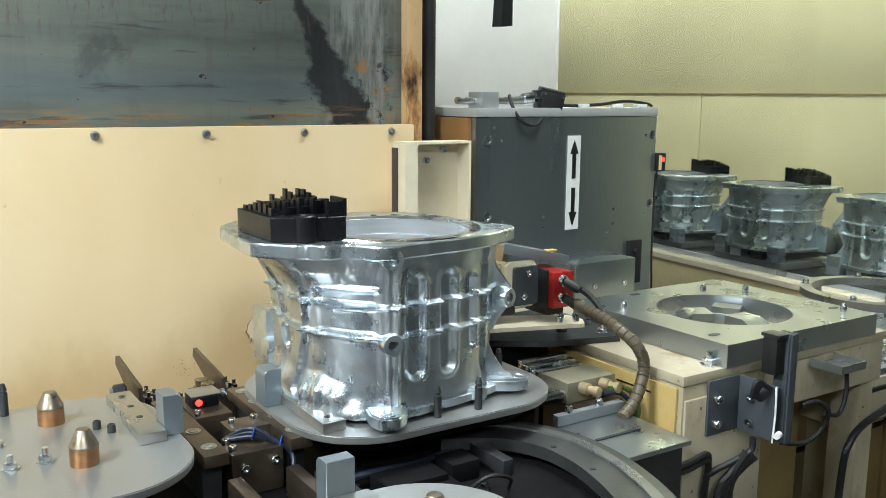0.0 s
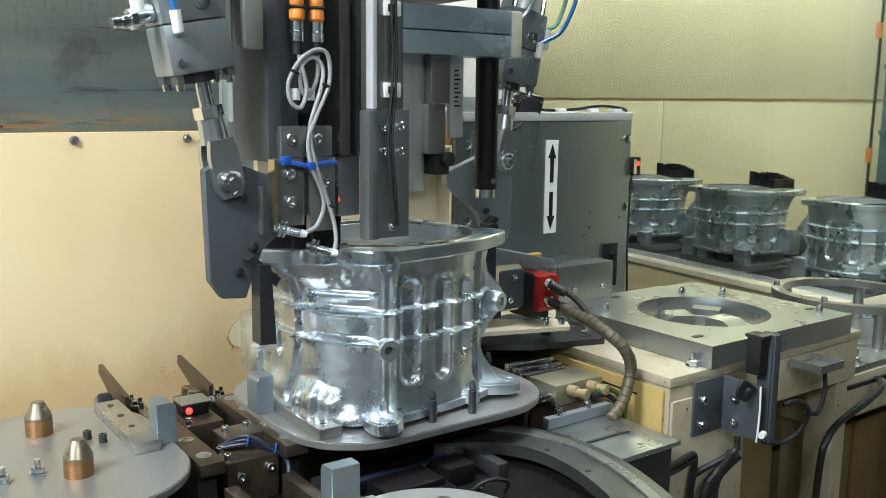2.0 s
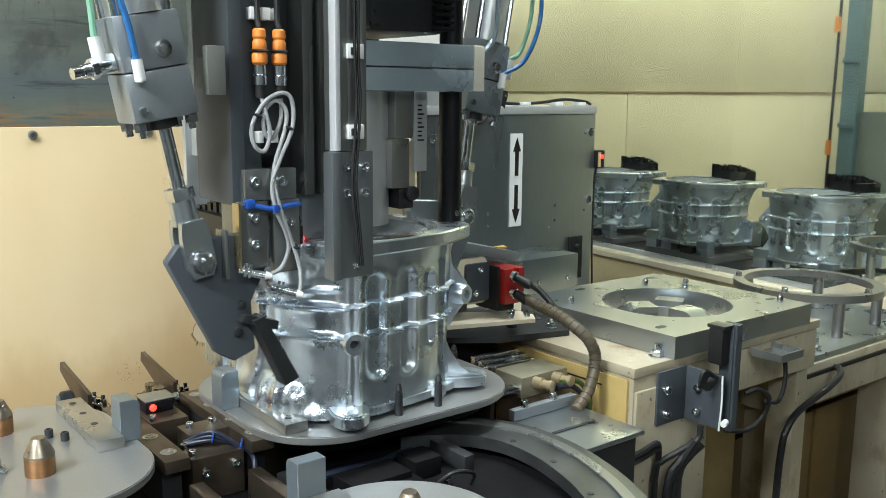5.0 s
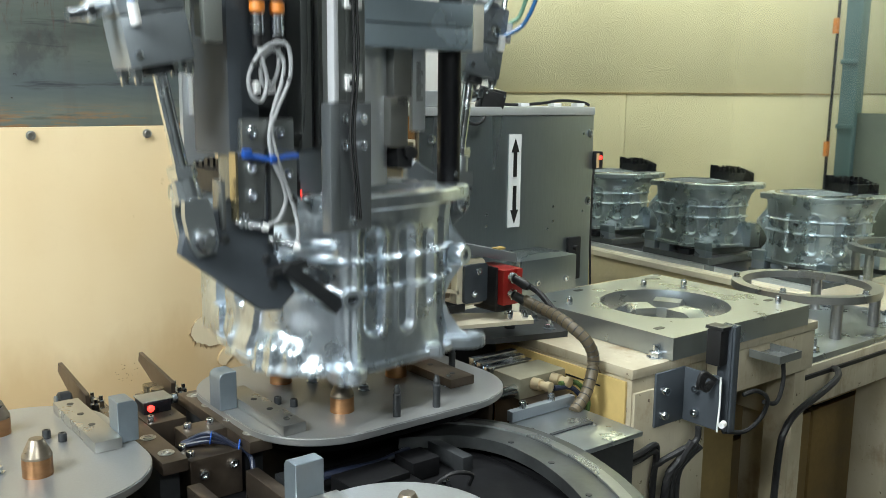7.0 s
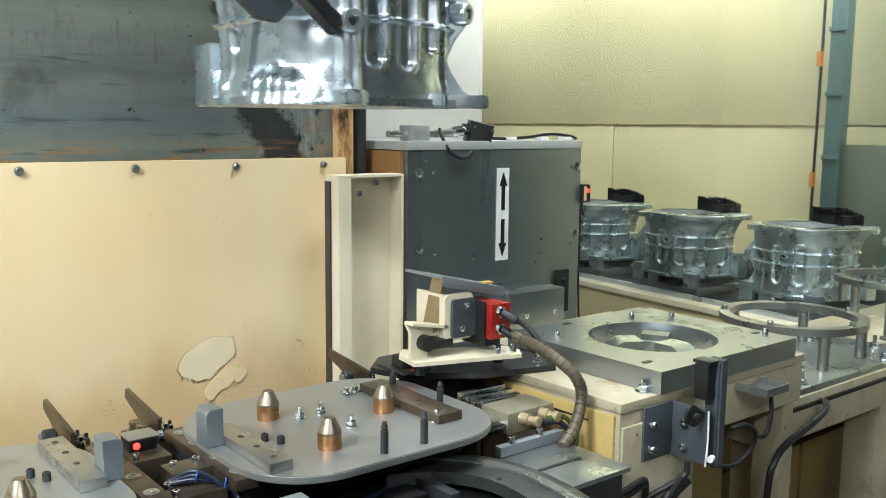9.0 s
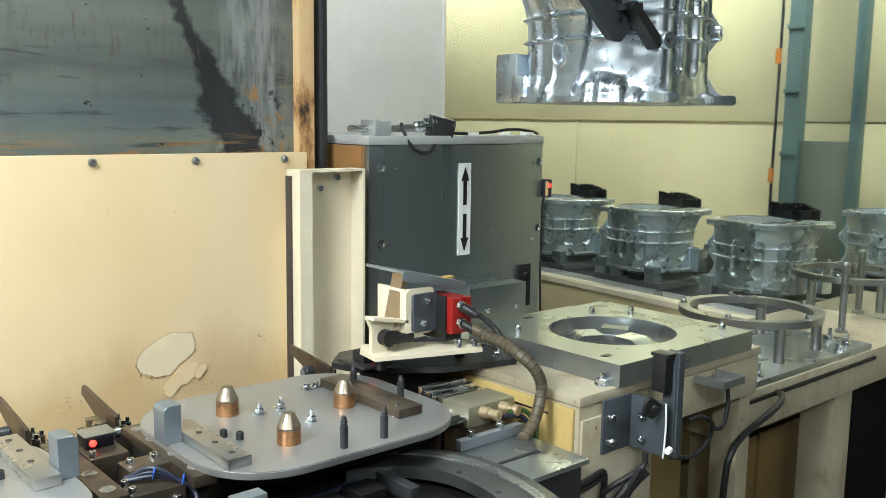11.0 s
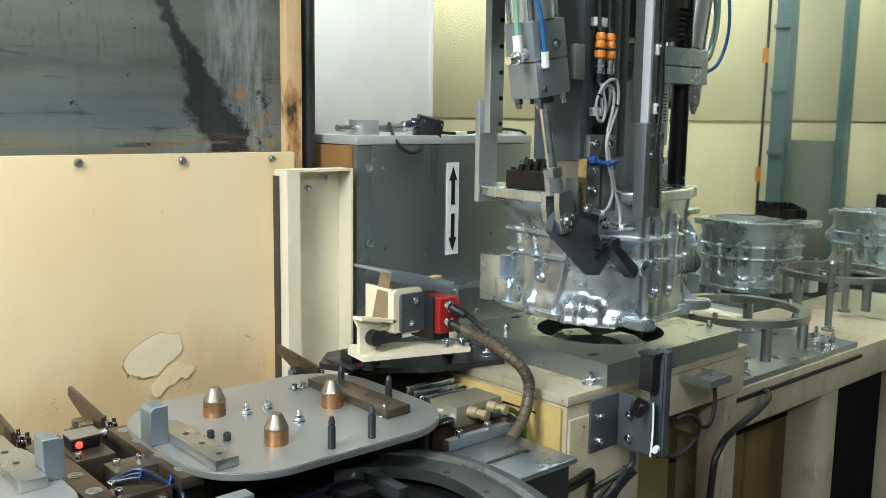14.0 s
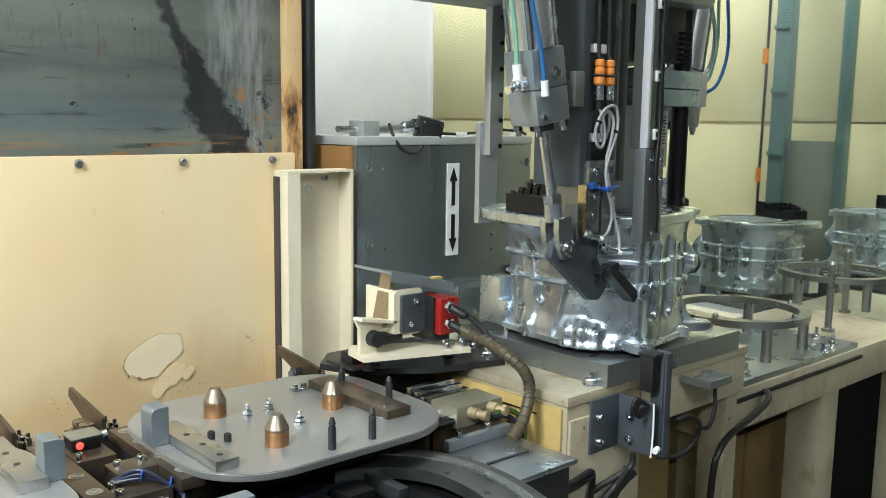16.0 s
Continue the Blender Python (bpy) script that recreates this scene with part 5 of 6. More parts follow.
def cabinet_top():
    s = thing("camera_arm", (1.13, 1.6, 1.408), "steel rod on a clamp carrying a small black camera", "camera")
    bm = B(); rod(bm, (1.035, 1.60, 1.425), (1.25, 1.60, 1.425), 0.008, 14); rod(bm, (1.18, 1.60, 1.425), (1.26, 1.60, 1.43), 0.0095, 14)
    part("rod", bm, GROUND_STEEL, s)
    bm = B(); box(bm, 1.09, 1.14, 1.57, 1.63, 1.4085, 1.446, 0.003)
    part("clamp", bm, ALU, s)
    bm = B(); lathe(bm, (1.232, 1.60, 1.43), ((0.011, 0), (0.014, 0.004), (0.014, 0.03), (0.009, 0.034), (0.009, 0.05)), 16, (1, -0.1, 0.12))
    box(bm, 1.262, 1.284, 1.578, 1.60, 1.43, 1.452, 0.003)
    part("neck", bm, BRIGHT, s)
    turn = pose(1.312, 1.585, 1.424, 8, 12, -22)
    bm = B(); box(bm, -0.03, 0.03, -0.02, 0.024, -0.028, 0.024, 0.004, m=turn)
    cam_body = part("camera", bm, RUBBER, s, "small black camera housing")
    bm = B(); box(bm, -0.028, 0.028, -0.018, 0.022, 0.0243, 0.03, 0.002, m=turn); box(bm, -0.0365, -0.0302, -0.016, 0.014, -0.026, 0.03, 0.002, m=turn)
    part("cover", bm, DARK_STEEL, cam_body)
    bm = B(); lathe(bm, turn @ Vector((-0.036, -0.004, 0.0)), ((0.008, 0), (0.008, 0.006), (0.006, 0.007), (0.005, 0.004)), 16, (-1, -0.4, 0))
    part("lens", bm, BLOCK_BLACK, cam_body)
    for a, z in ((-0.024, -0.022), (0.024, -0.022), (-0.024, 0.018), (0.024, 0.018)):
        bm = B(); lathe(bm, turn @ Vector((a, -0.0202, z)), ((0.003, 0), (0.003, 0.001), (0.0015, 0.0014)), 10, tuple(turn.to_3x3() @ Vector((0, -1, 0))))
        part("screw", bm, BRIGHT, cam_body)
    bm = B(); tube(bm, [(1.285, 1.578, 1.405), (1.272, 1.565, 1.385), (1.25, 1.555, 1.370), (1.225, 1.552, 1.366), (1.20, 1.555, 1.376), (1.185, 1.562, 1.395), (1.18, 1.575, 1.42), (1.185, 1.59, 1.438)], 0.0042)
    part("cable", bm, RUBBER, s)
    c = thing("surface_cable", (1.5, 1.6, 1.408), "black cable with white clips along the cabinet top", "cable")
    bm = B(); tube(bm, [(1.305, 1.60, 1.42), (1.40, 1.60, 1.413), (1.50, 1.60, 1.417), (1.58, 1.60, 1.425), (1.65, 1.59, 1.42), (1.668, 1.58, 1.412)], 0.004)
    part("cable", bm, RUBBER, c)
    for x in (1.43, 1.55, 1.64):
        bm = B(); box(bm, x - 0.015, x + 0.015, 1.585, 1.61, 1.4085, 1.418, 0.002)
        part("clip", bm, PAPER, c)
    r = thing("edge_sensor", (1.685, 1.57, 1.25), "black optical sensor with a glowing red lens", "sensor")
    bm = B(); box(bm, 1.6725, 1.70, 1.55, 1.585, 1.235, 1.285, 0.003)
    part("body", bm, RUBBER, r)
    bm = B(); box(bm, 1.672, 1.68, 1.546, 1.5495, 1.24, 1.28)
    part("bracket", bm, SCORCHED, r)
    bm = B(); lathe(bm, (1.688, 1.5495, 1.268), ((0.006, 0), (0.006, 0.002), (0.003, 0.003)), 14, (0, -1, 0))
    part("lens", bm, LED_RED, r, "glowing red lens")
    bm = B(); tube(bm, [(1.685, 1.567, 1.235), (1.677, 1.565, 1.2), (1.676, 1.565, 1.12), (1.676, 1.565, 1.02), (1.685, 1.567, 0.9)], 0.003)
    part("cable", bm, RUBBER, r)
    d = thing("latch", (1.62, 1.55, 0.98), "black latch plate on the cabinet front", "latch")
    bm = B(); box(bm, 1.575, 1.625, 1.552, 1.5615, 0.93, 1.05, 0.003)
    part("plate", bm, RUBBER, d)
    bm = B(); rod(bm, (1.60, 1.552, 1.02), (1.60, 1.54, 1.02), 0.008, 12)
    part("knob", bm, RUBBER, d)


def background():
    p = thing("frame_post", (4.5, 2.33, 0), "teal steel frame post with an orange-tagged cable", "post")
    bm = B(); box(bm, 4.46, 4.54, 2.285, 2.375, 0, 3.5, 0.006)
    part("post", bm, TEAL, p)
    for k in range(7):
        bm = B(); box(bm, 4.45, 4.4595, 2.28, 2.38, 0.6 + 0.34 * k, 0.625 + 0.34 * k, 0.002)
        part("tie_plate", bm, TEAL, p)
    bm = B(); tube(bm, [(4.46, 2.42, 3.5), (4.46, 2.415, 2.0), (4.46, 2.42, 1.2), (4.46, 2.42, 0.6)], 0.008)
    part("cable", bm, RUBBER, p)
    for z in (1.78, 1.13):
        bm = B(); rod(bm, (4.45, 2.42, z), (4.45, 2.42, z + 0.08), 0.016, 12)
        part("tag", bm, ORANGE, p, "orange cable tag")
    q = thing("frame_post", (4.5, 1.98, 0), "dark teal steel frame post", "post")
    bm = B(); box(bm, 4.46, 4.53, 1.955, 2.005, 0, 3.5, 0.006)
    part("post", bm, TEAL, q)
    s = thing("machine_guard", (4.5, 2.15, 0), "dull green-grey lower machine guard between posts", "guard")
    bm = B(); box(bm, 4.49, 4.51, 2.006, 2.284, 0.3, 1.365, 0.003)
    part("sheet", bm, surface("green_grey_sheet", (0.20, 0.22, 0.18), 0.5, 0.2, patch=2), s)
    for x in (2.52, 2.85):
        w = thing("steel_pin", (x, 1.05, 0.8125), "upright ground steel locating pin", "pin", "locating pins")
        bm = B(); lathe(bm, (x, 1.02 + (x - 2.35) * 0.3, 0.8125), ((0.02, 0), (0.02, 0.01), (0.011, 0.012), (0.011, 0.19), (0.014, 0.192), (0.014, 0.212), (0.008, 0.22)), 18)
        part("pin", bm, GROUND_STEEL, w)
    g = thing("base_panels", (1.9, 1.15, 0), "tan boarded machine base under the beam", "panel")
    for x0, x1 in ((1.672, 1.86), (1.875, 2.20), (2.215, 2.8)):
        bm = B(); box(bm, x0, x1, 1.15, 1.17, 0.03, 0.53, 0.003)
        part("board", bm, surface("tan_board", (0.26, 0.17, 0.06), 0.6, var=0.15, patch=6), g)
        bm = B(); box(bm, x0, x1, 1.15, 1.17, 0.545, 0.685, 0.003)
        part("board", bm, surface("tan_board_upper", (0.30, 0.20, 0.07), 0.6, var=0.15, patch=6), g)
    # Black slab stands in for the shade under the beam and between boards.
    bm = B(); box(bm, 1.672, 3.3, 1.1705, 1.3, 0.0, 0.685)
    part("core", bm, BLACK, g)
    x = thing("electrical_box", (2.2, 1.6, 0), "dark machine housing standing behind the beam", "box")
    bm = B(); box(bm, 2.05, 2.55, 1.5, 1.9, 0, 0.62, 0.01)
    part("body", bm, DARK_STEEL, x)


# ---- gripper ----
G0 = Vector((0.56, 1.06, 1.20))
PIVOT = Vector((0.342, 0.95, 1.238))


def mirrored(pts, flip):
    return [(1.06 - x if flip else x, z) for x, z in pts]


BLUE_HOSE = surface("blue_hose", (0.03, 0.16, 0.42), 0.3, bump=0)
GREEN_HOSE = surface("green_hose", (0.25, 0.50, 0.36), 0.3, bump=0)


def gripper():
    g = thing("gantry_gripper", tuple(G0), "grey two-arm pneumatic gantry gripper with cables", "gripper")
    bm = B(); box(bm, 0.298, 0.318, 0.945, 1.06, 1.285, 2.6, 0.003); box(bm, 0.318, 0.35, 0.96, 1.06, 1.33, 2.6, 0.003)
    part("mast", bm, GREY_PAINT, g, "slate grey painted mast")
    bm = B(); box(bm, 0.353, 0.420, 1.01, 1.09, 1.22, 2.6, 0.003)
    part("cable_plate", bm, DARK_STEEL, g)
    for x0, x1, y0 in ((0.421, 0.438, 0.97), (0.440, 0.447, 0.98), (0.449, 0.464, 0.97)):
        bm = B(); box(bm, x0, x1, y0, 1.08, 1.29, 2.6, 0.002)
        part("profile", bm, DARK_STEEL if x0 == 0.440 else SHEET, g)
    bm = B(); box(bm, 0.424, 0.462, 0.985, 1.07, 1.2, 1.2895, 0.003)
    part("shoe", bm, GREY_CAST, g)
    bm = B(); box(bm, 0.4535, 0.4663, 0.924, 0.965, 1.352, 2.6, 0.001)
    part("rail_web", bm, SHEET, g)
    bm = B(); box(bm, 0.445, 0.453, 0.92, 0.938, 1.352, 2.6, 0.002)
    part("front_rail", bm, surface("bright_anodised", (0.78, 0.80, 0.83), 0.32, 0.35, var=0.04, grain=160, stretch=(1, 1, 0.2)), g, "bright aluminium rail")
    bm = B(); box(bm, 0.4665, 0.472, 0.924, 0.965, 1.352, 2.6, 0.001); box(bm, 0.4725, 0.484, 0.930, 0.965, 1.352, 2.6, 0.001); box(bm, 0.4845, 0.499, 0.926, 0.965, 1.352, 2.6, 0.002)
    part("rail_back", bm, SHEET, g)
    bm = B(); box(bm, 0.436, 0.453, 0.916, 0.942, 1.172, 1.3515, 0.004); box(bm, 0.4535, 0.509, 0.926, 0.94, 1.172, 1.3515, 0.002)
    ft = part("rail_foot", bm, surface("satin_grey_plate", (0.24, 0.26, 0.275), 0.34, 0.7, var=0.07, grain=180, stretch=(1, 1, 0.2)), g)
    for x in (0.464, 0.494):
        for z in (1.329, 1.293):
            screw(ft, (x, 0.926, z), (0, -1, 0), 0.0065, 0.006)
    screw(ft, (0.478, 0.926, 1.187), (0, -1, 0), 0.005, 0.005)
    for z in (1.487, 1.378, 1.62, 1.75):
        bm = B(); box(bm, 0.464, 0.490, 0.9185, 0.9275, z - 0.010, z + 0.010, 0.0015)
        c = part("cable_clip", bm, PAPER, g, "white cable clip")
        bm = B(); box(bm, 0.468, 0.476, 0.915, 0.9184, z - 0.005, z + 0.005, 0.001)
        part("tie", bm, RUBBER, c)
    for dx in (0.0, 0.006):
        bm = B(); tube(bm, [(0.470 + dx, 0.916, 2.5), (0.472 + dx, 0.914, 1.7), (0.472 + dx, 0.914, 1.487), (0.475 + dx, 0.915, 1.43), (0.472 + dx, 0.914, 1.378), (0.466 + dx, 0.913, 1.31), (0.472 + dx, 0.913, 1.24), (0.478 + dx, 0.916, 1.19)], 0.0022)
        part("cable", bm, RUBBER, g)
    # bolt plates
    bm = B(); box(bm, 0.309, 0.386, 0.93, 0.942, 1.292, 1.334, 0.0015); box(bm, 0.300, 0.342, 0.93, 0.942, 1.20, 1.2915, 0.0015); box(bm, 0.350, 0.390, 0.93, 0.942, 1.19, 1.2915, 0.0015)
    box(bm, 0.310, 0.388, 0.9425, 1.009, 1.21, 1.33)
    bp = part("bolt_plate", bm, SHEET, g)
    bm = B(); box(bm, 0.2965, 0.2995, 0.925, 0.945, 1.20, 1.29)
    zinc = surface("yellow_zinc", (0.55, 0.47, 0.28), 0.3, 0.9)
    part("shim", bm, zinc, g)
    bm = B(); box(bm, 0.278, 0.284, 0.93, 0.96, 1.19, 1.255, 0.002)
    part("stop_lug", bm, SHEET, g)
    for x, z in ((0.322, 1.317), (0.362, 1.317), (0.320, 1.270), (0.373, 1.259), (0.320, 1.233), (0.376, 1.225)):
        screw(bp, (x, 0.93, z), (0, -1, 0), 0.0075, 0.008)
    bm = B(); tube(bm, [(0.305, 0.925, 1.290), (0.32, 0.921, 1.286), (0.345, 0.916, 1.281), (0.37, 0.921, 1.284), (0.389, 0.927, 1.284)], 0.0035); box(bm, 0.306, 0.318, 0.918, 0.928, 1.283, 1.295, 0.002); box(bm, 0.341, 0.35, 0.911, 0.92, 1.276, 1.287, 0.002)
    part("blue_tie", bm, BLUE, g, "blue cable tie")
    # orange connectors with their looped cables
    for x in (0.340, 0.369):
        bm = B(); lathe(bm, (x, 0.94, 1.472), ((0.008, 0), (0.0105, 0.003), (0.0105, 0.013), (0.0078, 0.017), (0.0096, 0.022), (0.0092, 0.030), (0.0072, 0.033), (0.0092, 0.036), (0.0085, 0.045), (0.006, 0.047)), 16)
        c = part("connector", bm, ORANGE, g, "orange cable connector")
        bm = B(); lathe(bm, (x, 0.94, 1.444), ((0.008, 0), (0.0095, 0.001), (0.0095, 0.013), (0.008, 0.014), (0.009, 0.015), (0.009, 0.027)), 12)
        part("nut", bm, BRIGHT, c)
        bm = B(); rod(bm, (x, 0.94, 1.428), (x, 0.94, 1.444), 0.007, 12); tube(bm, [(x, 0.94, 1.518), (x, 0.945, 1.56), (x + 0.003, 0.95, 1.8), (x, 0.95, 2.5)], 0.004)
        part("strain_relief", bm, RUBBER, c)
        bm = B(); lathe(bm, (x, 0.94, 1.490), ((0.0106, -0.002), (0.0125, 0), (0.0106, 0.002)), 14)
        part("tie", bm, RUBBER, c)
    for x0, x1, z0 in ((0.331, 0.341, 1.531), (0.348, 0.360, 1.531), (0.366, 0.372, 1.531), (0.338, 0.346, 1.368), (0.358, 0.368, 1.368)):
        bm = B(); box(bm, x0, x1, 0.945, 0.960, z0, z0 + 0.016, 0.001)
        part("cable_clip", bm, PAPER, g)
    bm = B(); box(bm, 0.335, 0.38, 0.9605, 1.009, 1.35, 1.55)
    part("clip_bracket", bm, DARK_STEEL, g)
    for pts in ([(0.340, 0.938, 1.43), (0.341, 0.93, 1.412), (0.346, 0.927, 1.382), (0.337, 0.926, 1.359), (0.323, 0.927, 1.366), (0.321, 0.929, 1.392), (0.340, 0.930, 1.422), (0.364, 0.929, 1.435), (0.379, 0.927, 1.427), (0.379, 0.925, 1.39), (0.358, 0.923, 1.347), (0.344, 0.920, 1.316), (0.346, 0.916, 1.281), (0.360, 0.917, 1.251), (0.366, 0.919, 1.225), (0.355, 0.919, 1.200), (0.338, 0.917, 1.192)],
                [(0.369, 0.938, 1.43), (0.366, 0.934, 1.40), (0.352, 0.931, 1.375), (0.340, 0.930, 1.382), (0.340, 0.931, 1.41), (0.358, 0.932, 1.425), (0.372, 0.930, 1.412), (0.368, 0.927, 1.385), (0.348, 0.923, 1.33), (0.353, 0.916, 1.281), (0.368, 0.917, 1.24), (0.378, 0.914, 1.205), (0.378, 0.908, 1.18), (0.374, 0.906, 1.163)]):
        bm = B(); tube(bm, pts, 0.003, n=6)
        part("sensor_cable", bm, GREY_CABLE, g, "grey sensor cable")
    for p in ((0.330, 0.929, 1.405), (0.374, 0.926, 1.388), (0.376, 0.917, 1.225)):
        bm = B(); lathe(bm, p, ((0.005, -0.002), (0.007, 0), (0.005, 0.002)), 12, (0.4, 0, 1))
        part("tie", bm, RUBBER, g)
    for a, b in (((0.297, 0.932, 1.200), (0.33, 0.920, 1.191)), ((0.342, 0.925, 1.172), (0.370, 0.906, 1.163))):
        a, b = Vector(a), Vector(b)
        bm = B(); rod(bm, a, b, 0.0058, 14); rod(bm, a + (b - a) * 0.18, a + (b - a) * 0.3, 0.0115, 6); rod(bm, a + (b - a) * 0.36, a + (b - a) * 0.45, 0.0115, 6)
        s = part("prox_sensor", bm, BRIGHT, g, "threaded steel proximity sensor")
        bm = B(); rod(bm, b, b + (b - a) * 0.25, 0.006, 12, 0.004)
        part("tip", bm, PAPER, s)
    # right arm with bumper
    bm = B(); box(bm, 0.52, 0.752, 0.99, 1.06, 1.477, 1.515, 0.003)
    part("arm_upper", bm, BLUE_STEEL, g, "blued steel arm block")
    bm = B(); box(bm, 0.52, 0.752, 0.99, 1.06, 1.440, 1.4755, 0.003)
    part("arm_lower", bm, BLUE_STEEL, g)
    bm = B(); box(bm, 0.7525, 0.776, 0.99, 1.06, 1.440, 1.515, 0.004)
    part("arm_end", bm, surface("pale_block", (0.62, 0.60, 0.50), 0.4), g)
    bm = B(); rod(bm, (0.735, 1.03, 1.222), (0.735, 1.03, 1.4395), 0.0195, 24); rod(bm, (0.735, 1.03, 1.5155), (0.735, 1.03, 2.5), 0.0195, 24)
    b = part("bumper_rod", bm, BLOCK_BLACK, g, "black plastic coated rod")
    bm = B(); rod(bm, (0.735, 1.03, 1.208), (0.735, 1.03, 1.2218), 0.017, 20)
    part("foot", bm, BRIGHT, b)
    screw(b, (0.735, 1.0105, 1.237), (0, -1, 0), 0.005, 0.002)
    bm = B(); box(bm, 0.555, 0.70, 1.0, 1.2, 1.53, 2.5, 0.01)
    part("drive_block", bm, DARK_STEEL, g)
    for k in range(6):
        bm = B(); box(bm, 0.672, 0.71, 0.99, 1.05, 1.535 + 0.011 * k, 1.541 + 0.011 * k, 0.001)
        part("fin", bm, BLACK, g)
    bm = B(); rod(bm, (0.575, 1.08, 1.225), (0.575, 1.08, 1.4395), 0.056, 40)
    part("sleeve", bm, ALU, g, "satin aluminium sleeve")
    bm = B(); box(bm, 0.615, 0.650, 1.02, 1.06, 1.365, 1.4395, 0.002); box(bm, 0.605, 0.64, 1.015, 1.07, 1.285, 1.3645, 0.003)
    part("slide", bm, GROUND_STEEL, g)
    bm = B(); box(bm, 0.652, 0.678, 1.02, 1.03, 1.31, 1.4395, 0.001)
    lab = part("scale_plate", bm, ALU, g)
    for k in range(9):
        bm = B(); box(bm, 0.659, 0.667 if k % 3 else 0.671, 1.0185, 1.0199, 1.36 + 0.007 * k, 1.3625 + 0.007 * k)
        part("mark", bm, INK, lab)
    bm = B(); lathe(bm, (0.642, 1.014, 1.276), ((0.012, 0), (0.012, 0.006), (0.009, 0.008)), 18, (0, -1, 0)); box(bm, 0.622, 0.652, 1.02, 1.06, 1.25, 1.2845, 0.004)
    part("roller", bm, RUBBER, g)
    # Small body and red lens, added to throw a red glint on the shoe.
    bm = B(); box(bm, 0.404, 0.4205, 0.975, 0.985, 1.205, 1.245, 0.002)
    sw = part("switch", bm, RUBBER, g)
    bm = B(); lathe(bm, (0.4207, 0.979, 1.226), ((0.0035, 0), (0.0035, 0.0015), (0.002, 0.0025)), 12, (1, 0, 0))
    part("lens", bm, LED_RED, sw, "glowing red lens, added to redden the shoe beside it")
    # back rail and head plate
    bm = B(); box(bm, 0.385, 0.425, 1.27, 1.29, 1.33, 2.5, 0.002); box(bm, 0.375, 0.43, 1.2905, 1.305, 1.18, 1.40, 0.002)
    br = part("back_rail", bm, ALU, g)
    for k in range(8):
        screw(br, (0.415, 1.27, 1.35 + 0.055 * k), (0, -1, 0), 0.005, 0.004, DARK_STEEL)
    bm = B(); box(bm, 0.0, 0.72, 0.95, 1.33, 1.645, 1.67, 0.004)
    part("head_plate", bm, GREY_CAST, g)
    bm = B(); box(bm, -0.1, 0.95, 1.04, 1.12, 2.5, 2.62, 0.006)
    part("carriage", bm, GREY_PAINT, g)
    bm = B(); box(bm, 0.262, 0.287, 0.93, 0.945, 1.432, 1.494, 0.002); box(bm, 0.27, 0.286, 0.9455, 0.98, 1.44, 1.48)
    part("side_tab", bm, surface("tab_paint", (0.17, 0.18, 0.165), 0.45), g)
    bm = B(); box(bm, 0.30, 0.42, 1.10, 1.338, 1.85, 2.9, 0.004)
    part("slide_plate", bm, GREY_PAINT, g)
    # the rail with its foot and cables stands forward of the casing
    for o in g.children:
        kind = o.name.split(".")[0]
        if kind in ("rail_foot", "front_rail", "rail_web", "rail_back", "cable") or (kind == "cable_clip" and "label" in o):
            o.location = (-0.0187, -0.03, 0.005)
    arms = [arm(g, False), arm(g, True)]
    # air hoses
    for pts, mt in (([(0.776, 1.03, 1.50), (0.80, 1.02, 1.51), (0.815, 1.01, 1.54), (0.81, 1.0, 1.60), (0.79, 1.0, 1.66)], BLUE_STEEL),):
        bm = B(); tube(bm, pts, 0.0045)
        part("air_hose", bm, mt, g)
    return g, arms


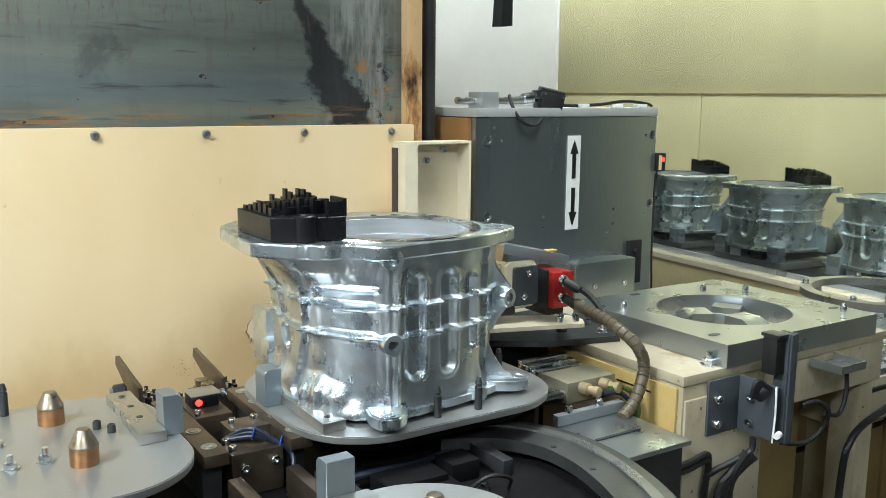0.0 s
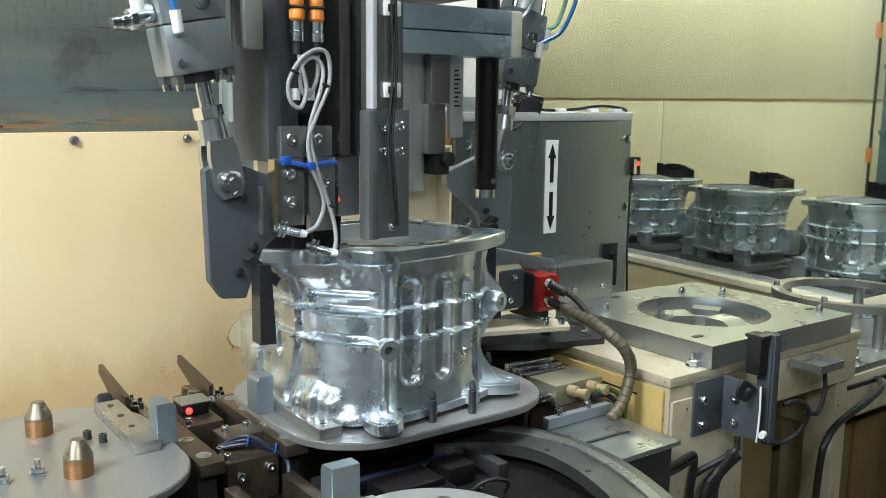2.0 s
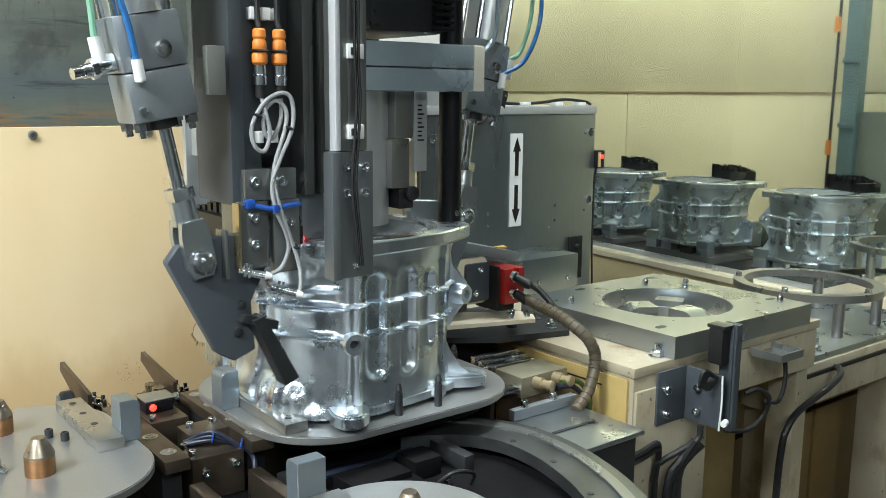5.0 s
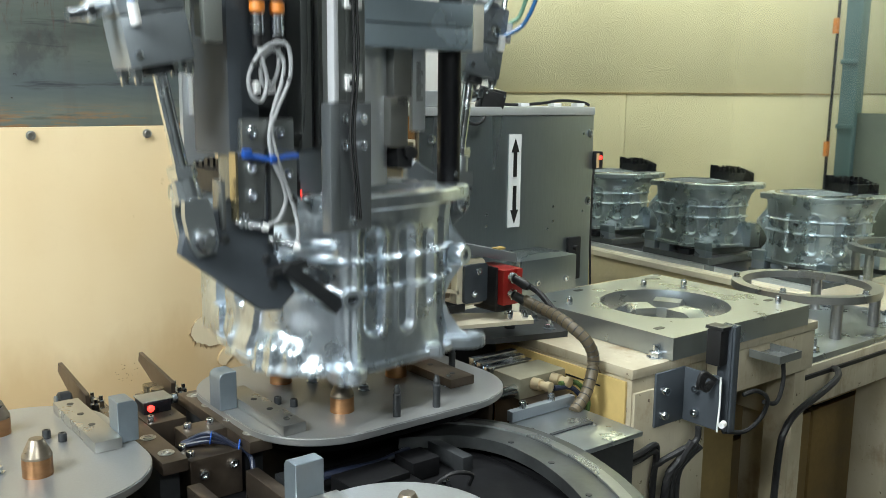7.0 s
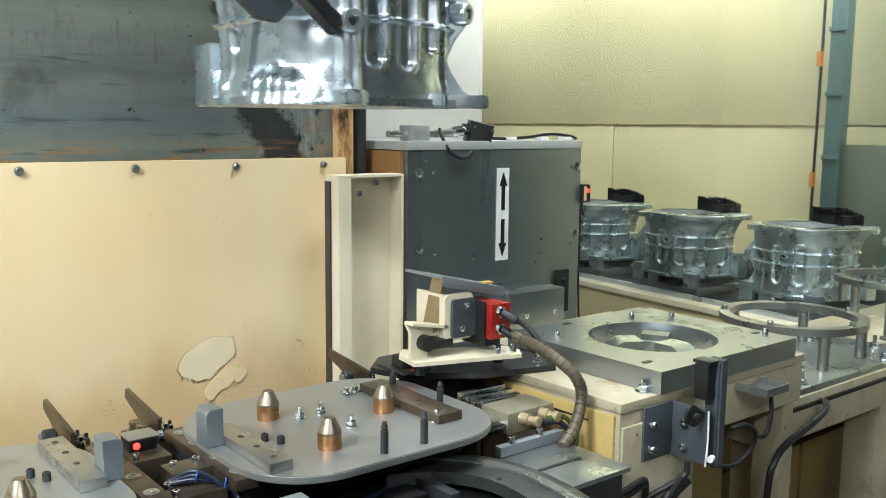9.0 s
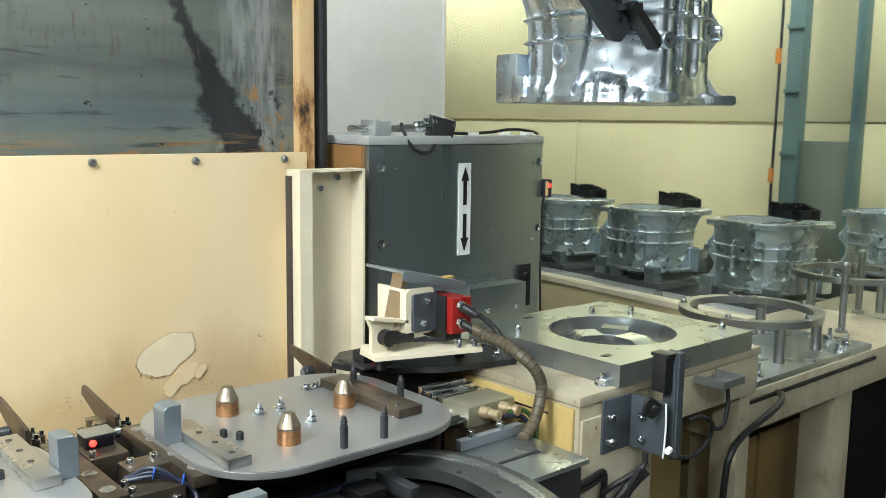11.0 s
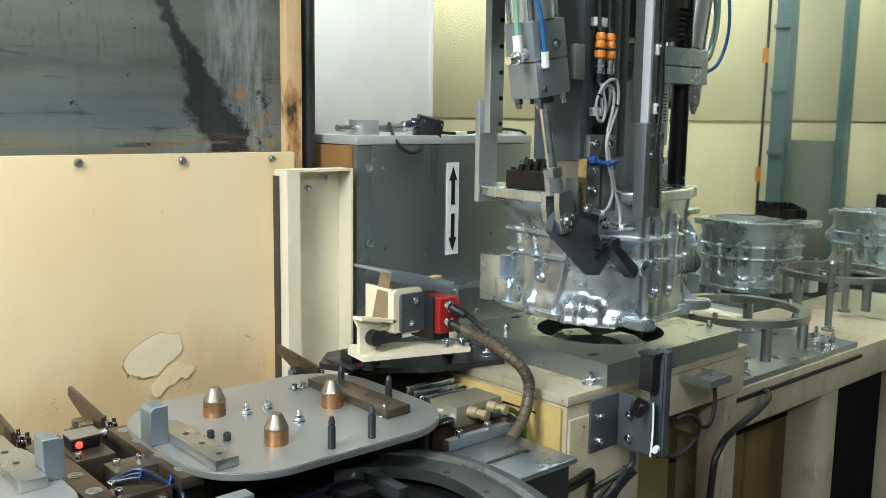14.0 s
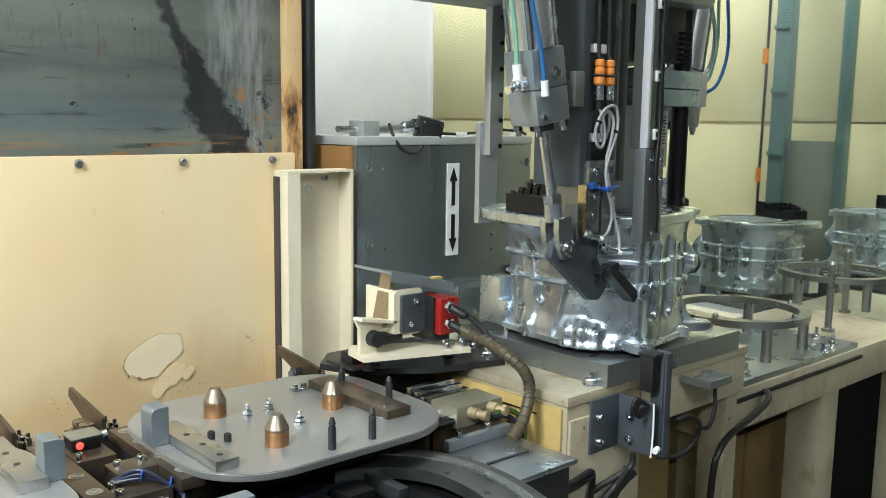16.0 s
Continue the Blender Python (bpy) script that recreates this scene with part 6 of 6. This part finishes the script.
def arm(g, flip):
    """Air cylinder, clevis and gripping lever of one side; returns the parts that move."""
    dy = 0.155 if flip else 0.0
    side = -1 if flip else 1
    def X(x):
        return 1.06 - x if flip else x
    tilt = pose(X(0.208), 0.96 + dy, 1.402, 0, -10.5 * side, 0)
    bm = B(); box(bm, -0.042, 0.042, -0.032, 0.036, 0.0, 0.062, 0.005, m=tilt); box(bm, -0.042, 0.042, -0.032, 0.036, 0.0622, 0.13, 0.005, m=tilt)
    c = part("air_cylinder", bm, GREY_CAST, g, "grey anodised air cylinder")
    bm = B(); rod(bm, tilt @ Vector((0, 0, 0.13)), tilt @ Vector((0, 0, 0.45)), 0.036, 28)
    part("barrel", bm, ALU, c)
    for x, y in ((-0.033, -0.023), (0.033, -0.023), (-0.033, 0.027), (0.033, 0.027)):
        bm = B(); rod(bm, tilt @ Vector((x, y, -0.018)), tilt @ Vector((x, y, 0.0)), 0.0055, 10); rod(bm, tilt @ Vector((x, y, -0.010)), tilt @ Vector((x, y, 0.0)), 0.0085, 6)
        part("nut", bm, BRIGHT, c)
        bm = B(); rod(bm, tilt @ Vector((x, y, 0.13)), tilt @ Vector((x, y, 0.45)), 0.005, 10)
        part("tie_rod", bm, BRIGHT, c)
    bm = B(); lathe(bm, tilt @ Vector((0.012, -0.0325, 0.085)), ((0.011, 0), (0.011, 0.002), (0.007, 0.003), (0.007, 0.009), (0.003, 0.010)), 14, (0, -1, 0))
    part("screw", bm, BRIGHT, c)
    bm = B(); rod(bm, tilt @ Vector((-0.03, -0.032, 0.015)), tilt @ Vector((-0.03, -0.039, 0.015)), 0.005, 10)
    part("plug", bm, BRIGHT, c)
    bm = B(); rod(bm, tilt @ Vector((0, 0, -0.012)), tilt @ Vector((0, 0, 0.0)), 0.022, 20)
    part("gland", bm, DARK_STEEL, c)
    bm = B(); rod(bm, tilt @ Vector((-0.045 * side, -0.01, 0.08)), tilt @ Vector((-0.065 * side, -0.012, 0.085)), 0.008, 12); rod(bm, tilt @ Vector((-0.06 * side, -0.012, 0.075)), tilt @ Vector((-0.06 * side, -0.012, 0.11)), 0.0085, 12)
    part("elbow", bm, PAPER, c, "white hose elbow")
    if not flip:
        bm = B(); rod(bm, tilt @ Vector((-0.045 * side, -0.012, 0.075)), tilt @ Vector((-0.085 * side, -0.02, 0.072)), 0.0085, 12); rod(bm, tilt @ Vector((-0.068 * side, -0.017, 0.074)), tilt @ Vector((-0.076 * side, -0.0185, 0.073)), 0.0125, 6); rod(bm, tilt @ Vector((-0.085 * side, -0.02, 0.072)), tilt @ Vector((-0.098 * side, -0.022, 0.072)), 0.007, 12)
        part("throttle", bm, BRIGHT, c, "steel flow control valve")
    top = tilt @ Vector((-0.06 * side, -0.012, 0.11))
    low = tilt @ Vector((-0.026 * side, -0.040, 0.055))
    bm = B(); rod(bm, low, low + Vector((0, 0.006, 0)), 0.006, 12); rod(bm, low + Vector((0, 0, -0.004)), low + Vector((-0.004 * side, 0, 0.022)), 0.0068, 12)
    part("elbow", bm, PAPER, c)
    if flip:
        hoses = (([tuple(low + Vector((0.004, 0, 0.02))), tuple(low + Vector((0.05, -0.01, 0.05))), tuple(low + Vector((0.085, -0.01, 0.13))), tuple(low + Vector((0.08, -0.005, 0.25)))], BLUE_HOSE), ([tuple(top), tuple(top + Vector((0.03, 0, 0.02))), tuple(top + Vector((0.055, 0, 0.10))), tuple(top + Vector((0.05, 0, 0.22)))], GREEN_HOSE))
    else:
        hoses = (([tuple(top), tuple(top + Vector((-0.006, 0, 0.06))), tuple(top + Vector((-0.03, 0, 0.16))), tuple(top + Vector((-0.05, 0, 0.30)))], GREEN_HOSE), ([tuple(low + Vector((-0.004, 0, 0.02))), tuple(low + Vector((-0.014, 0, 0.07))), tuple(low + Vector((-0.045, 0, 0.17))), tuple(low + Vector((-0.07, 0, 0.30)))], BLUE_HOSE))
    for pts, mt in hoses:
        bm = B(); tube(bm, pts, 0.004)
        part("air_hose", bm, mt, c)
    # clevis with the piston rod
    pin = Vector((X(0.252), 0.95 + dy, 1.178))
    up = (Vector((X(0.214), 0.96 + dy, 1.385)) - pin).normalized()
    turn = Matrix.Translation(pin) @ up.to_track_quat("Z", "Y").to_matrix().to_4x4()
    bm = B(); rod(bm, pin + up * 0.085, pin + up * 0.31, 0.0095, 18)
    cl = part("piston_rod", bm, BRIGHT, g, "chromed piston rod with a clevis")
    bm = B(); rod(bm, pin + up * 0.0825, pin + up * 0.098, 0.019, 6)
    part("nut", bm, BRIGHT, cl)
    bm = B(); rod(bm, pin + up * 0.05, pin + up * 0.082, 0.0185, 24, 0.0165)
    for s in (-1, 1):
        m = Matrix.Translation(pin) @ Matrix.Rotation(math.atan2(up.x, up.z), 4, "Y")
        prism(bm, [(-0.0195, -0.006), (-0.013, -0.02), (0.013, -0.02), (0.0195, -0.006), (0.0195, 0.036), (0.0155, 0.056), (-0.0155, 0.056), (-0.0195, 0.036)], s * 0.010, s * 0.022, "xz", m=m)
    part("clevis", bm, bpy.data.materials.get("zinc_clevis") or surface("zinc_clevis", (0.52, 0.565, 0.59), 0.3, 0.85, var=0.08, grain=160), cl)
    bm = B(); lathe(bm, pin + Vector((0, -0.031, 0)), ((0.012, 0), (0.0155, 0.003), (0.0155, 0.007), (0.009, 0.009), (0.009, 0.05)), 22, (0, 1, 0)); rod(bm, pin + Vector((0, -0.037, 0)), pin + Vector((0, -0.0312, 0)), 0.007, 6)
    part("pin", bm, BRIGHT, cl)
    # lever, in its gripping place
    piv = Vector((X(PIVOT.x), PIVOT.y + dy, PIVOT.z))
    mt = GREY_CAST if flip else GREY_PAINT
    bm = B(); prism(bm, mirrored([(0.230, 1.186), (0.256, 1.204), (0.346, 1.256), (0.362, 1.24), (0.358, 1.150), (0.391, 1.090), (0.367, 1.066), (0.338, 1.069), (0.224, 1.160)], flip), 0.942 + dy, 0.958 + dy, "xz")
    bmesh.ops.bevel(bm, geom=bm.edges[:], offset=0.0015, segments=1, affect="EDGES")
    lv = part("lever", bm, mt, g, "slate grey steel gripping lever")
    bm = B(); prism(bm, mirrored([(0.358, 1.127), (0.370, 1.138), (0.457, 1.073), (0.441, 1.056)], flip), 0.914 + dy, 0.941 + dy, "xz"); prism(bm, mirrored([(0.345, 1.120), (0.347, 1.131), (0.398, 1.138), (0.401, 1.126)], flip), 0.922 + dy, 0.941 + dy, "xz")
    part("jaw", bm, DARK_STEEL, lv)
    for x, z in ((0.285, 1.175), (0.345, 1.142), (0.355, 1.105)):
        bm = B(); lathe(bm, (X(x), 0.942 + dy, z), ((0.007, 0), (0.007, 0.004), (0.005, 0.005)), 6, (0, -1, 0))
        part("bolt", bm, DARK_STEEL, lv)
    # the moving parts turn about their own origins
    off = piv - WORLD_AT[g.name]
    for o in (lv, *lv.children):
        o.data.transform(Matrix.Translation(-off))
    lv.location = off
    return cl, lv, side


def gantry():
    r = thing("gantry_beam", (0.9, 1.4, 2.35), "grey overhead gantry beam hung from the ceiling", "beam")
    bm = B(); box(bm, -1.4, 3.0, 1.34, 1.46, 2.35, 2.5, 0.006)
    part("beam", bm, GREY_PAINT, r)
    for x in (-1.2, 0.8, 2.8):
        bm = B(); box(bm, x, x + 0.1, 1.36, 1.44, 2.501, 3.8, 0.004)
        part("hanger", bm, GREY_PAINT, r)


def motions(g, arms, case):
    D = Vector((0.781, -0.056, 0.045))
    up = ((0, .51), (0.8, .51), (1.0, .455), (1.2, .376), (1.4, .28), (1.5, .234), (1.6, .176), (1.8, .1), (2.0, .066), (2.5, .054), (3.0, .042), (3.5, .030), (4.0, .016), (4.6, .004), (5.2, 0.0), (6.7, 0.0),
          (7.0, .068), (7.2, .174), (7.3, .24), (7.5, .36), (7.8, .485), (8.0, .514), (8.8, .516))
    over = ((10.7, .529, 0), (11.0, .529, 0), (11.5, .529, -.014), (12.0, .529, -.022), (12.2, .525, -.02), (12.5, .389, -.013), (13.0, .159, -.002), (13.5, .103, 0), (14.0, .091, 0), (14.5, .079, 0), (15.0, .067, 0), (15.5, .056, 0), (16.0, .045, 0))
    rows = [(t, Vector((0, 0, z))) for t, z in up] + [(t, Vector((D.x + x, D.y, z))) for t, z, x in over]
    walk(g, [(t, Matrix.Translation(G0 + v)) for t, v in rows])
    walk(case, [(t, Matrix.Translation(Vector(CASE_AT) + (v if t > 6.6 else Vector()))) for t, v in rows])
    for cl, lv, side in arms:
        home = lv.location.copy()
        walk(lv, [(t, Matrix.Translation(home) @ pose(0, 0, 0, 0, side * a, 0)) for t, a in ((0, 50), (4.4, 50), (5.0, 25), (5.6, 0), (16, 0))])
        walk(cl, [(t, Matrix.Translation((-0.016 * side * k, 0, 0.085 * k))) for t, k in ((0, 1), (4.4, 1), (5.0, 0.45), (5.6, 0), (16, 0))])


# ---- lamps ----
def lamps():
    # All out of view; fill lamps and three wall washers are added for brightness.
    for x, y, z, watts, along, tip in ((-1.7, 0.35, 2.7, 150, 90, 0), (-0.4, -1.5, 2.7, 46, 0, 0), (1.15, 0.95, 3.3, 66, 0, 30), (-0.9, 0.6, 3.3, 32, 0, 0), (3.9, 1.1, 3.3, 46, 90, -58), (3.9, 3.2, 3.3, 52, 90, -58), (3.9, 5.2, 3.3, 46, 90, -58)):
        l = thing("ceiling_lamp", (0, 0, 0), "unseen white flat lamp panel hung under the ceiling", "lamp", "ceiling lamps")
        lean = pose(0, 0, 0, tip, 0, 0)
        bm = B(); box(bm, -0.62, 0.62, -0.27, 0.27, 0.02, 0.07, 0.01, m=lean)
        part("housing", bm, WHITE, l)
        for s in (-0.5, 0.5):
            bm = B(); rod(bm, (s, 0, 0.06), (s, 0, 3.8 - z), 0.012, 8)
            part("hanger", bm, WHITE, l)
        bm = B(); box(bm, -0.58, 0.58, -0.23, 0.23, 0.008, 0.019, m=lean)
        part("diffuser", bm, TUBE, l)
        l.matrix_basis = pose(x, y, z, 0, 0, along)
        d = bpy.data.lights.new("lamp_light", "AREA")
        d.shape, d.size, d.size_y, d.energy, d.color = "RECTANGLE", 1.15, 0.45, watts, (0.91, 0.987, 1.0)
        o = new("lamp_light", d)
        o.matrix_basis = pose(x, y, z, 0, 0, along) @ lean


shell()
panel_wall()
press_front()
channel()
steel_cabinet()
pallet((0.5715, 1.083, 0.95), 0, "grey steel conveyor pallet with bronze locating cones")
pallet((-0.044, 1.083, 0.95), 180, "empty grey steel conveyor pallet with bronze locating cones")
pallet((0.26, 0.50, 0.95), -90, "empty grey steel conveyor pallet near the curved rail")
CASE_AT = (0.54, 1.09, 0.957)
case = casing("silvery cast aluminium gearbox casing with a black cover block")
fixture()
carousel()
scanner()
bracket_sensor()
cabinet_top()
background()
steel_ring((2.13, 1.16, 0.925), 0.2, "steel ring on round posts on the beam")
steel_ring((2.95, 1.25, 0.94), 0.2, "steel ring on round posts, farther along the beam")
spots = far_conveyor()
guard_pane()
for w, turn in spots:
    copy_thing(case, pose(w.x, w.y, 0.8125, 0, 0, turn + 168))
lamps()
case.matrix_basis = Matrix.Translation(CASE_AT)
gantry()
grip, arms = gripper()
motions(grip, arms, case)
